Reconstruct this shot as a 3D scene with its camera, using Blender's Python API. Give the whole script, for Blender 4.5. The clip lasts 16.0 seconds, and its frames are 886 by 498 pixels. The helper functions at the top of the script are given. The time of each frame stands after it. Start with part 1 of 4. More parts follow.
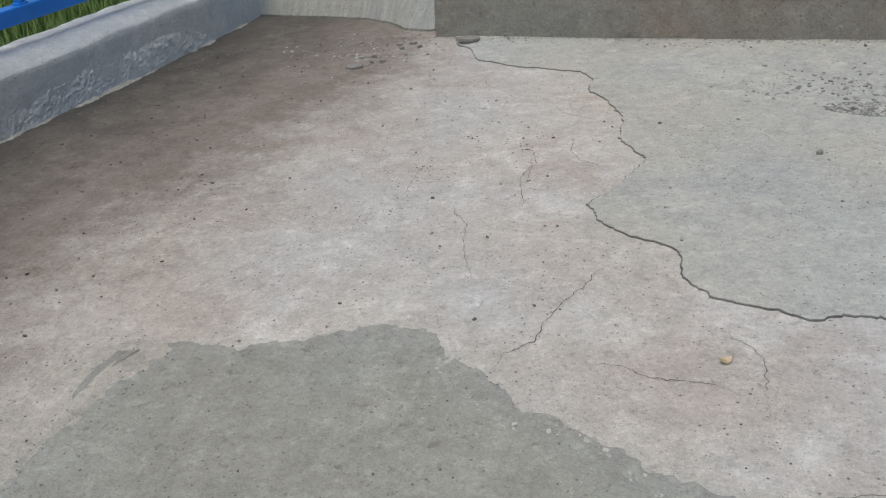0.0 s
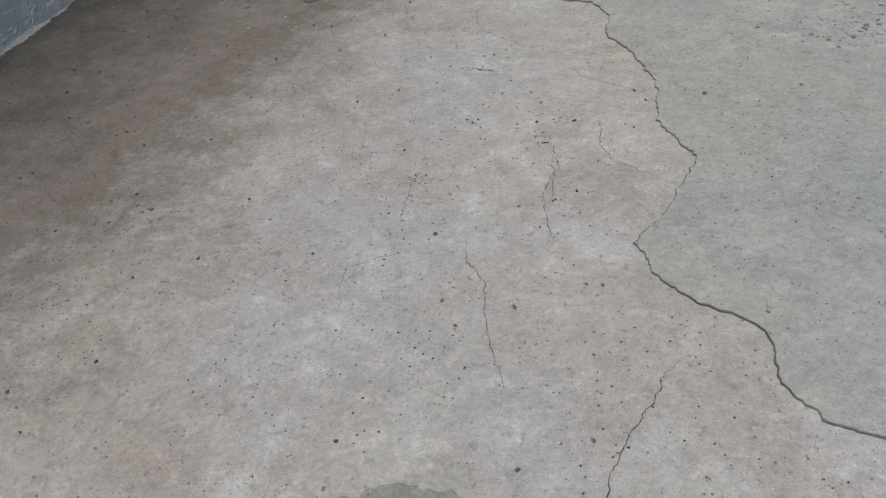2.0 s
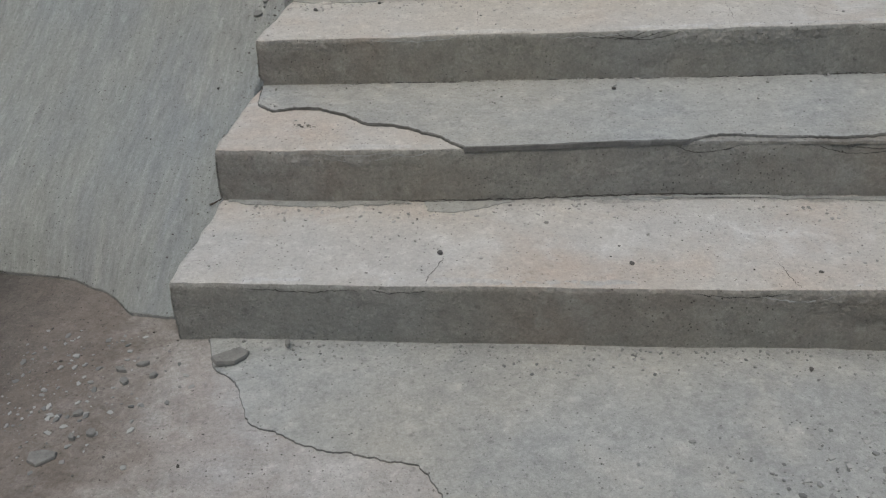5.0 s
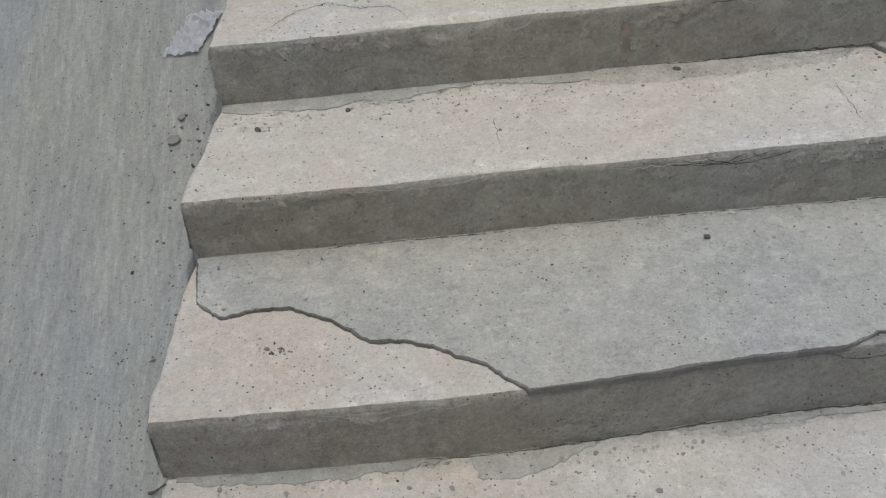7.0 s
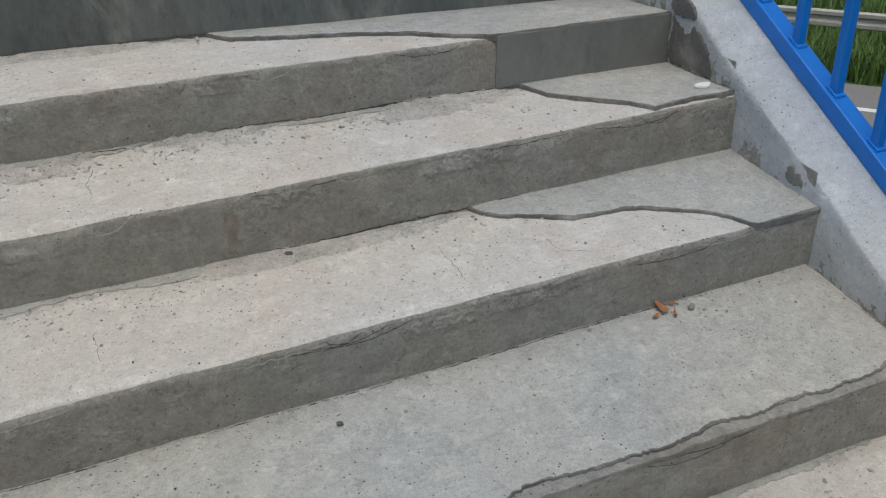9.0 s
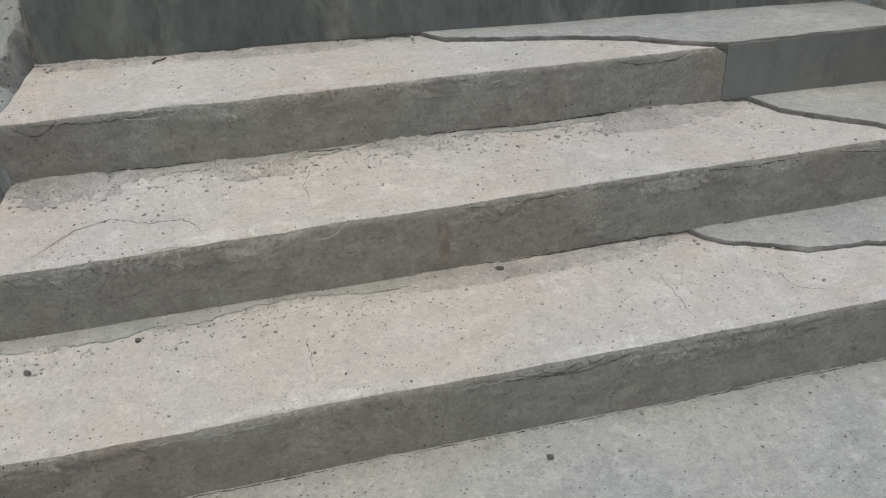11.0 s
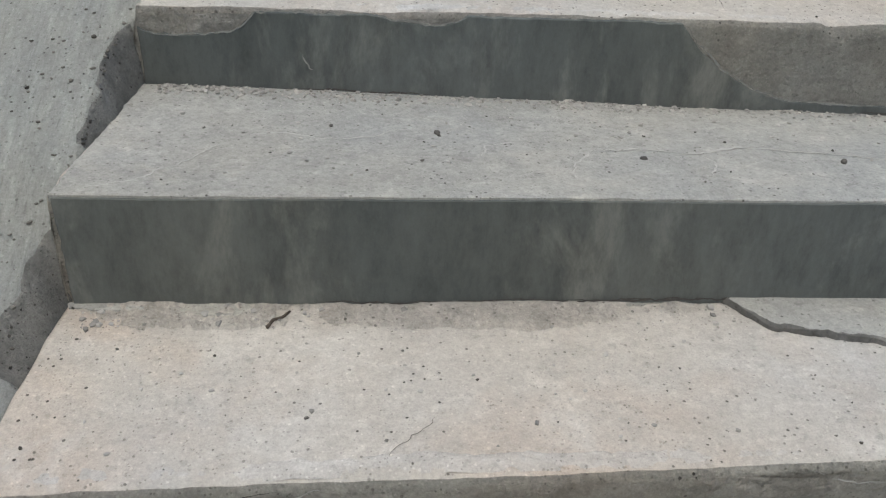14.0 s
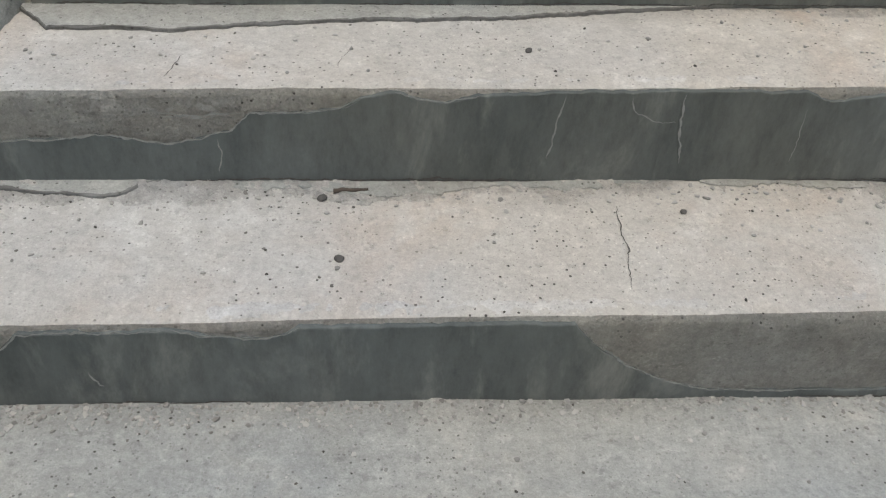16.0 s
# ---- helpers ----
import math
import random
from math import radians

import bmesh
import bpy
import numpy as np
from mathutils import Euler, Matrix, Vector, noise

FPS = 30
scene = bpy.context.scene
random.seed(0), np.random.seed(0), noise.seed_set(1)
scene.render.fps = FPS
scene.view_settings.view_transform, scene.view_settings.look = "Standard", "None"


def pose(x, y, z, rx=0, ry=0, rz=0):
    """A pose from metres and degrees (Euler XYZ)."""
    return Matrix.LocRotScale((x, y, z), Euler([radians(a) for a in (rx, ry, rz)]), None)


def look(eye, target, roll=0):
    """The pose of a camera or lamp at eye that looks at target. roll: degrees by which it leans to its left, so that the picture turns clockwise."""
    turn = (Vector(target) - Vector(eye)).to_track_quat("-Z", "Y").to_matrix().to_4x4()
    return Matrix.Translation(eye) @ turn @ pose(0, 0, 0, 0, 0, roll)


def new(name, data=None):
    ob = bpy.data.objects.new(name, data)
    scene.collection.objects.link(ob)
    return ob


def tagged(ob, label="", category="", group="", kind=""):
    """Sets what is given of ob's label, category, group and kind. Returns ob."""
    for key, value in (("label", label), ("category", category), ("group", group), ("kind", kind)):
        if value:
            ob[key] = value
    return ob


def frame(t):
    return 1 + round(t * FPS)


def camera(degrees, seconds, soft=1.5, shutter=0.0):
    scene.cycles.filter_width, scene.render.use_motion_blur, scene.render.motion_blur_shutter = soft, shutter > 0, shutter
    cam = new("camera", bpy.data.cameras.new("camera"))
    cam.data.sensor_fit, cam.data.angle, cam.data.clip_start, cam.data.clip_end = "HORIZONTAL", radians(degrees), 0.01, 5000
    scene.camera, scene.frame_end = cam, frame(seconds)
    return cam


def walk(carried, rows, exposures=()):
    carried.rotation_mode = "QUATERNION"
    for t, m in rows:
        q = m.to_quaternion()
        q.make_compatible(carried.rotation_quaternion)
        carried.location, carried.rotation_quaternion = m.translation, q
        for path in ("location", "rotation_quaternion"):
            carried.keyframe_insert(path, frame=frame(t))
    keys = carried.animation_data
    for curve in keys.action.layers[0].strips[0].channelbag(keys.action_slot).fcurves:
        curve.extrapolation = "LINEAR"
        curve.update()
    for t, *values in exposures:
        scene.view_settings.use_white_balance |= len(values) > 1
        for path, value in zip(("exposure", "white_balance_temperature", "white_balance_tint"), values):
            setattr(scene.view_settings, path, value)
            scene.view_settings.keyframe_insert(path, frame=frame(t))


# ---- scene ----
from mathutils.geometry import delaunay_2d_cdt

cam = camera(52.4, 16.0, soft=1.25)
PATH = [
    (0, (1.179, -3.063, 0.808), (0.513, -1.411, -0.102), -5.0),
    (0.5, (1.23, -2.917, 0.776), (0.618, -1.315, -0.252), -6.2),
    (0.8, (1.212, -2.852, 0.837), (0.659, -1.331, -0.338), -4.1),
    (1, (1.226, -2.811, 0.853), (0.643, -1.337, -0.366), -4.8),
    (1.5, (1.069, -2.66, 0.858), (0.503, -1.199, -0.385), -3.9),
    (2, (0.931, -2.541, 0.951), (0.38, -1.068, -0.284), -7.4),
    (2.5, (0.966, -2.483, 0.987), (0.75, -0.887, -0.2), -3.0),
    (3, (1.06, -2.41, 1.011), (0.953, -0.737, -0.078), -1.8),
    (3.5, (1.027, -2.261, 1.024), (0.936, -0.541, 0.006), -1.3),
    (4, (0.892, -2.111, 1.132), (0.802, -0.384, 0.127), -2.1),
    (4.5, (0.835, -1.929, 1.154), (0.709, -0.197, 0.161), -2.0),
    (4.7, (0.834, -1.824, 1.192), (0.654, -0.101, 0.193), -2.2),
    (6.8, (0.58, -0.714, 1.43), (0.373, 0.841, 0.19), -6.5),
    (7, (0.544, -0.64, 1.43), (0.522, 0.942, 0.207), -5.3),
    (7.5, (0.548, -0.567, 1.395), (1.032, 1.036, 0.297), -3.6),
    (7.6, (0.574, -0.549, 1.415), (1.092, 1.042, 0.319), -3.4),
    (8.0, (0.613, -0.573, 1.414), (1.279, 1.039, 0.434), -2.2),
    (8.2, (0.636, -0.578, 1.419), (1.325, 1.04, 0.467), -1.5),
    (10.3, (0.725, -0.493, 1.418), (1.414, 1.127, 0.469), -1.0),
    (10.5, (0.711, -0.486, 1.42), (1.358, 1.15, 0.47), -0.6),
    (11, (0.618, -0.406, 1.441), (0.983, 1.304, 0.471), -2.6),
    (11.5, (0.525, -0.294, 1.415), (0.86, 1.43, 0.459), -2.1),
    (12, (0.525, -0.132, 1.361), (0.824, 1.577, 0.365), -1.3),
    (12.5, (0.548, 0.124, 1.399), (0.753, 1.821, 0.361), -1.1),
    (13, (0.537, 0.389, 1.415), (0.694, 2.071, 0.345), -0.6),
    (13.5, (0.498, 0.587, 1.546), (0.664, 2.269, 0.477), 0.7),
    (14, (0.536, 0.789, 1.546), (0.71, 2.491, 0.51), 1.9),
    (14.5, (0.567, 0.982, 1.672), (0.784, 2.671, 0.623), 4.1),
    (15, (0.628, 1.143, 1.721), (0.818, 2.8, 0.618), 2.7),
    (15.5, (0.678, 1.347, 1.854), (0.856, 2.943, 0.661), 2.2),
    (16, (0.779, 1.408, 1.929), (0.993, 2.944, 0.666), 3.5),
]
EXPOSURES = [(t, stops, kelvin - 40, 5) for t, stops, kelvin in ((0.0, 0.12, 6400), (0.5, 0.14, 6400), (1.5, -0.04, 6350), (2.0, -0.15, 6350), (2.5, -0.2, 6350), (3.5, -0.3, 6280), (4.7, -0.3, 6280), (7.0, -0.08, 6280), (8.0, -0.06, 6200), (10.5, -0.02, 6250), (11.5, 0.03, 6350), (12.5, 0.05, 6350), (14.5, 0.1, 6400), (16.0, 0.08, 6400))]
walk(cam, [(t, look(eye, target, roll)) for t, eye, target, roll in PATH], EXPOSURES)

# ---- light ----
world = bpy.data.worlds.new("overcast_sky")
world.use_nodes = True
scene.world = world
sky = world.node_tree.nodes.new("ShaderNodeTexSky")
sky.sky_type, sky.sun_disc = "NISHITA", False
sky.sun_elevation, sky.sun_rotation = radians(66), radians(200)
sky.air_density, sky.dust_density, sky.ozone_density = 1.0, 6.0, 0.6
world.node_tree.links.new(sky.outputs[0], world.node_tree.nodes["Background"].inputs[0])
world.node_tree.nodes["Background"].inputs[1].default_value = 0.12
sun = new("sun", bpy.data.lights.new("sun", "SUN"))
sun.data.energy, sun.data.angle, sun.data.color = 0.9, radians(45), (1.0, 0.985, 0.96)
sun.matrix_world = look((1.3, 1.0, 6), (1.0, 0.4, 0))


# ---- materials ----
def material(name):
    m = bpy.data.materials.new(name)
    m.use_nodes = True
    return m, m.node_tree, m.node_tree.nodes["Principled BSDF"]


def ramp_node(nt, source, stops):
    r = nt.nodes.new("ShaderNodeValToRGB")
    el = r.color_ramp.elements
    while len(el) < len(stops):
        el.new(0.5)
    for e, (p, c) in zip(el, stops):
        e.position, e.color = p, (*c, 1)
    nt.links.new(source, r.inputs[0])
    return r.outputs[0]


def grey(v):
    return (v, v, v)


def noise_node(nt, scale, detail=4, rough=0.55, stretch=(1, 1, 1), warp=0.0, shift=0.0):
    tc = nt.nodes.new("ShaderNodeTexCoord")
    mp = nt.nodes.new("ShaderNodeMapping")
    mp.inputs["Scale"].default_value = stretch
    mp.inputs["Location"].default_value = (shift, shift * 0.7, shift * 0.3)
    n = nt.nodes.new("ShaderNodeTexNoise")
    n.inputs["Scale"].default_value, n.inputs["Detail"].default_value, n.inputs["Roughness"].default_value = scale, detail, rough
    n.inputs["Distortion"].default_value = warp
    nt.links.new(tc.outputs["Object"], mp.inputs[0])
    nt.links.new(mp.outputs[0], n.inputs["Vector"])
    return n.outputs["Fac"]


def math_node(nt, op, a, b):
    n = nt.nodes.new("ShaderNodeMath")
    n.operation = op
    for socket, value in ((n.inputs[0], a), (n.inputs[1], b)):
        if isinstance(value, (int, float)):
            socket.default_value = value
        else:
            nt.links.new(value, socket)
    return n.outputs[0]


def mix(nt, fac, a, b, mode="MIX"):
    n = nt.nodes.new("ShaderNodeMix")
    n.data_type, n.blend_type = "RGBA", mode
    for socket, value in ((n.inputs[0], fac), (n.inputs[6], a), (n.inputs[7], b)):
        if isinstance(value, (int, float)):
            socket.default_value = value
        elif isinstance(value, tuple):
            socket.default_value = (*value, 1)
        else:
            nt.links.new(value, socket)
    return n.outputs[2]


def dots(nt, scale, size, share, squash=1.0):
    """Sparse pores, gathered in loose clusters: 1 inside a pore."""
    tc = nt.nodes.new("ShaderNodeTexCoord")
    v = nt.nodes.new("ShaderNodeTexVoronoi")
    v.inputs["Scale"].default_value = scale
    nt.links.new(tc.outputs["Object"], v.inputs["Vector"])
    uneven = math_node(nt, "ADD", v.outputs["Distance"], math_node(nt, "MULTIPLY", math_node(nt, "SUBTRACT", noise_node(nt, scale * 2.2, 2), 0.5), 0.45 * size * 3))
    near = ramp_node(nt, uneven, [(size * 0.75, grey(1)), (size, grey(0))])
    some = ramp_node(nt, v.outputs["Color"], [(1 - share - 0.04, grey(0)), (1 - share + 0.04, grey(1))])
    where = ramp_node(nt, noise_node(nt, 4.5, 3, 0.6, shift=scale), [(0.38, grey(0.25)), (0.6, grey(1))])
    return math_node(nt, "MULTIPLY", math_node(nt, "MULTIPLY", near, some), where)


def concrete(name, base, stain, pale, rough=0.92, grain=0.5, pores=0.6, bump=0.35, streak=(1, 1, 1), stain_at=(0.45, 0.68), pale_at=(0.52, 0.72), blotch=0.55, dirt=None, peel=None, relief=0.008, pits=0.0):
    m, nt, b = material(name)
    col = mix(nt, ramp_node(nt, noise_node(nt, 2.1, 5, 0.6, streak, 0.5), [(stain_at[0], grey(0)), (stain_at[1], grey(1))]), base, stain)
    col = mix(nt, ramp_node(nt, noise_node(nt, 6.5, 6, 0.68, streak, 0.4, 3.1), [(pale_at[0], grey(0)), (pale_at[1], grey(1))]), col, pale)
    cast = ramp_node(nt, noise_node(nt, 1.3, 3, 0.5, (1, 1, 1), 0.2, 8.0), [(0.35, (1.03, 1.0, 0.95)), (0.65, (0.965, 1.0, 1.045))])
    col = mix(nt, 0.8, col, mix(nt, 1.0, col, cast, "MULTIPLY"))
    if dirt:
        tc = nt.nodes.new("ShaderNodeTexCoord")
        sp = nt.nodes.new("ShaderNodeSeparateXYZ")
        nt.links.new(tc.outputs["Object"], sp.inputs[0])
        edge = math_node(nt, "ADD", sp.outputs["X"], math_node(nt, "MULTIPLY", math_node(nt, "SUBTRACT", noise_node(nt, 3.4, 10, 0.8, (1.0, 1.0, 1), 0.0), 0.5), 1.2))
        edge = math_node(nt, "ADD", edge, math_node(nt, "MULTIPLY", sp.outputs["Y"], -0.06))
        patchy = ramp_node(nt, noise_node(nt, 6.0, 9, 0.78, (1.0, 0.8, 1), 0.3, 14.0), [(0.36, grey(0.72)), (0.6, grey(1))])
        for lo, hi, tone, most in dirt:
            mask = math_node(nt, "DIVIDE", math_node(nt, "SUBTRACT", hi, edge), hi - lo)
            col = mix(nt, math_node(nt, "MULTIPLY", ramp_node(nt, mask, [(0.1, grey(0)), (0.9, grey(most))]), patchy), col, tone)
    if peel:
        tone, lo, hi = peel
        spots = ramp_node(nt, noise_node(nt, 5.5, 8, 0.72, (1, 1, 1), 0.3, 5.0), [(lo, grey(0)), (hi, grey(1))])
        col = mix(nt, spots, col, tone)
    sand = ramp_node(nt, noise_node(nt, 330, 3, 0.8), [(0.3, grey(0.85)), (0.5, grey(1)), (0.68, grey(1.15))])
    col = mix(nt, grain, col, mix(nt, 1.0, col, sand, "MULTIPLY"))
    coarse = ramp_node(nt, noise_node(nt, 105, 5, 0.82), [(0.32, grey(0.82)), (0.5, grey(1)), (0.68, grey(1.16))])
    col = mix(nt, min(1.0, grain * 1.3), col, mix(nt, 1.0, col, coarse, "MULTIPLY"))
    blot = ramp_node(nt, noise_node(nt, 17, 8, 0.8, streak, 0.0), [(0.3, grey(0.6)), (0.5, grey(1)), (0.7, grey(1.3))])
    col = mix(nt, blotch, col, mix(nt, 1.0, col, blot, "MULTIPLY"))
    chalk = ramp_node(nt, noise_node(nt, 30, 4, 0.62, streak, 0.3, 11.0), [(0.56, grey(0)), (0.62, grey(0.35 * grain))])
    col = mix(nt, chalk, col, mix(nt, 1.0, col, grey(1.45), "MULTIPLY"))
    scuff = ramp_node(nt, noise_node(nt, 52, 4, 0.62, streak, 0.3, 23.0), [(0.33, grey(0.6 * grain)), (0.39, grey(0))])
    col = mix(nt, scuff, col, mix(nt, 1.0, col, grey(0.55), "MULTIPLY"))
    speck = math_node(nt, "MULTIPLY", math_node(nt, "MAXIMUM", dots(nt, 63, 0.16, 0.3), dots(nt, 140, 0.25, 0.4)), 0.5 * pores)
    col = mix(nt, speck, col, mix(nt, 1.0, col, grey(1.45), "MULTIPLY"))
    hole = math_node(nt, "MAXIMUM", dots(nt, 31, 0.065, 0.4), math_node(nt, "MAXIMUM", dots(nt, 78, 0.17, 0.5), math_node(nt, "MULTIPLY", dots(nt, 165, 0.24, 0.4), 0.5)))
    hole = math_node(nt, "MULTIPLY", hole, pores)
    col = mix(nt, hole, col, (0.06, 0.055, 0.048))
    if pits:
        dent = ramp_node(nt, noise_node(nt, 85, 8, 0.85, (0.7, 0.7, 1.2), 0.0, 31.0), [(0.48, grey(0)), (0.75, grey(pits))])
        col = mix(nt, math_node(nt, "MULTIPLY", dent, 0.3), col, mix(nt, 1.0, col, grey(0.5), "MULTIPLY"))
    nt.links.new(col, b.inputs["Base Color"])
    b.inputs["Roughness"].default_value = rough
    b.inputs["Specular IOR Level"].default_value = 0.25
    high = math_node(nt, "ADD", math_node(nt, "MULTIPLY", noise_node(nt, 75, 4, 0.7), 0.55), math_node(nt, "MULTIPLY", noise_node(nt, 24, 9, 0.8, streak), 0.9))
    if pits:
        high = math_node(nt, "SUBTRACT", high, math_node(nt, "MULTIPLY", dent, 0.7))
    bp = nt.nodes.new("ShaderNodeBump")
    bp.inputs["Strength"].default_value, bp.inputs["Distance"].default_value = bump, relief
    nt.links.new(math_node(nt, "SUBTRACT", high, math_node(nt, "MULTIPLY", hole, 1.1)), bp.inputs["Height"])
    nt.links.new(bp.outputs[0], b.inputs["Normal"])
    return m


def plain(name, colour, rough=0.6, spread=0.2, scale=40, bump=0.0):
    m, nt, b = material(name)
    f = ramp_node(nt, noise_node(nt, scale, 5, 0.65), [(0.3, tuple(c * (1 - spread) for c in colour)), (0.7, tuple(c * (1 + spread) for c in colour))])
    nt.links.new(f, b.inputs["Base Color"])
    b.inputs["Roughness"].default_value = rough
    if bump:
        bp = nt.nodes.new("ShaderNodeBump")
        bp.inputs["Strength"].default_value, bp.inputs["Distance"].default_value = bump, 0.004
        nt.links.new(noise_node(nt, scale, 5, 0.7), bp.inputs["Height"])
        nt.links.new(bp.outputs[0], b.inputs["Normal"])
    return m


def varied(name, dark, light, rough=0.85):
    """Each loose bit of the mesh takes a tone of its own."""
    m, nt, b = material(name)
    g = nt.nodes.new("ShaderNodeNewGeometry")
    nt.links.new(ramp_node(nt, g.outputs["Random Per Island"], [(0.0, dark), (1.0, light)]), b.inputs["Base Color"])
    b.inputs["Roughness"].default_value = rough
    return m


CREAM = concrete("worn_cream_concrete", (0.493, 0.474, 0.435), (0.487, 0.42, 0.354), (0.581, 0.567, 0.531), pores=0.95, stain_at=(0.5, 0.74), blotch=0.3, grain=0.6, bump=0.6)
FLOOR = concrete("worn_landing_concrete", (0.416, 0.402, 0.378), (0.383, 0.346, 0.315), (0.513, 0.513, 0.495), pores=1.0, blotch=0.5, grain=0.8, bump=0.6, pale_at=(0.5, 0.7),
                 dirt=[(-0.3, 0.6, (0.30, 0.272, 0.245), 0.75), (-0.22, 0.2, (0.175, 0.15, 0.127), 1.0), (-0.75, -0.2, (0.08, 0.075, 0.067), 1.0)])
# rough grey cement; its tone also holds some of the risers' shade
RISER = concrete("rough_grey_cement_shaded", (0.338, 0.334, 0.30), (0.32, 0.294, 0.257), (0.40, 0.396, 0.36), grain=0.75, pores=0.9, bump=1.0, streak=(0.9, 0.9, 0.9), blotch=0.6, relief=0.018)
ROUGHCOAT = concrete("rough_grey_bedding", (0.468, 0.45, 0.412), (0.405, 0.385, 0.35), (0.54, 0.527, 0.495), grain=0.8, pores=1.0, bump=0.9, blotch=0.7, relief=0.012)
RIM = concrete("limy_nosing", (0.525, 0.513, 0.485), (0.46, 0.44, 0.41), (0.60, 0.593, 0.572), grain=0.6, pores=1.0, bump=0.6, blotch=0.5)
WORN = concrete("worn_step_edge", (0.335, 0.327, 0.298), (0.293, 0.275, 0.244), (0.44, 0.43, 0.40), grain=0.7, pores=0.9, bump=1.0, blotch=0.8, relief=0.012)
SCREED = concrete("smooth_grey_screed", (0.372, 0.373, 0.345), (0.33, 0.335, 0.32), (0.425, 0.418, 0.38), grain=0.75, pores=0.9, bump=0.5, blotch=0.45)
COVE = concrete("smeared_cement", (0.365, 0.368, 0.338), (0.315, 0.312, 0.285), (0.43, 0.428, 0.398), grain=0.6, pores=0.9, bump=0.6, blotch=0.5)
DUSTY = concrete("dusty_grey_screed", (0.285, 0.292, 0.274), (0.255, 0.255, 0.238), (0.33, 0.335, 0.312), grain=0.9, pores=0.9, bump=0.7, blotch=0.5, dirt=[(-0.1, 0.45, (0.19, 0.165, 0.14), 0.6)])
PLASTER = concrete("dark_trowelled_plaster", (0.124, 0.134, 0.127), (0.088, 0.098, 0.095), (0.195, 0.203, 0.186), grain=0.18, pores=0.2, bump=0.1, rough=0.75, streak=(1.1, 1.1, 0.4), blotch=0.8, pale_at=(0.52, 0.66))
PLASTER_PALE = concrete("grey_trowelled_plaster", (0.165, 0.174, 0.163), (0.138, 0.146, 0.141), (0.198, 0.206, 0.191), grain=0.2, pores=0.25, bump=0.12, rough=0.8, streak=(1.1, 1.1, 0.6), blotch=0.35)
RAMP = concrete("brushed_ramp_screed", (0.297, 0.306, 0.284), (0.268, 0.279, 0.274), (0.348, 0.353, 0.33), grain=0.7, pores=0.8, bump=0.7, streak=(3.2, 0.45, 0.45), blotch=0.6)
CURB = concrete("whitewashed_concrete", (0.50, 0.53, 0.55), (0.43, 0.46, 0.485), (0.64, 0.655, 0.665), grain=0.4, pores=1.0, bump=0.7, blotch=0.4, pits=0.35, peel=((0.30, 0.288, 0.265), 0.66, 0.69))
BLUE = plain("blue_enamel", (0.008, 0.165, 0.60), 0.35, 0.08, 12)
CRACK = plain("crack_dirt", (0.085, 0.08, 0.072), 0.95, 0.3, 200)
HEALED = plain("healed_crack_lime", (0.445, 0.447, 0.425), 0.95, 0.15, 90)
PALE = plain("lime_bloom", (0.25, 0.255, 0.242), 0.95, 0.2, 90)
BROKEN = concrete("broken_cement_edge", (0.17, 0.168, 0.157), (0.12, 0.117, 0.108), (0.30, 0.297, 0.28), grain=0.6, pores=0.7, bump=0.9)
CHIPS = varied("cement_crumbs", (0.22, 0.215, 0.20), (0.49, 0.48, 0.452), 0.95)
DARKBIT = varied("dark_crumbs", (0.04, 0.035, 0.03), (0.22, 0.21, 0.19), 0.95)
GREYBIT = varied("grey_crumbs", (0.15, 0.153, 0.145), (0.41, 0.412, 0.39), 0.95)
BEDMORTAR = concrete("dark_pitted_mortar", (0.205, 0.207, 0.197), (0.165, 0.165, 0.156), (0.265, 0.265, 0.25), grain=0.8, pores=1.0, bump=0.9, blotch=0.7, relief=0.012)
PITCH = varied("black_grit", (0.018, 0.017, 0.016), (0.06, 0.057, 0.052), 0.95)
STONE = concrete("cement_flake", (0.24, 0.235, 0.215), (0.21, 0.20, 0.18), (0.29, 0.285, 0.27), bump=0.6)
RUST = plain("rust_wash", (0.215, 0.185, 0.155), 0.95, 0.3, 40, 0.4)
WOOD = plain("weathered_twig", (0.075, 0.06, 0.048), 0.9, 0.3, 60, 0.4)
LEAF = plain("dry_leaf", (0.34, 0.15, 0.06), 0.8, 0.35, 50, 0.3)
HUSK = plain("pale_husk", (0.50, 0.40, 0.27), 0.85, 0.3, 60, 0.3)
FILM = plain("white_plastic_film", (0.74, 0.755, 0.78), 0.4, 0.12, 30, 0.2)
FLAKE = plain("white_paint_flake", (0.72, 0.72, 0.70), 0.8, 0.12, 60)
GRASS = varied("grass_blades", (0.05, 0.10, 0.018), (0.15, 0.25, 0.055), 0.7)
SOIL = plain("turf", (0.05, 0.095, 0.022), 0.95, 0.5, 3, 0.5)
ASPHALT = plain("asphalt", (0.19, 0.185, 0.175), 0.95, 0.15, 30, 0.3)
ROADMARK = plain("road_paint", (0.7, 0.7, 0.68), 0.8, 0.1, 20)
ZINC = plain("galvanised_steel", (0.36, 0.35, 0.32), 0.5, 0.15, 8)


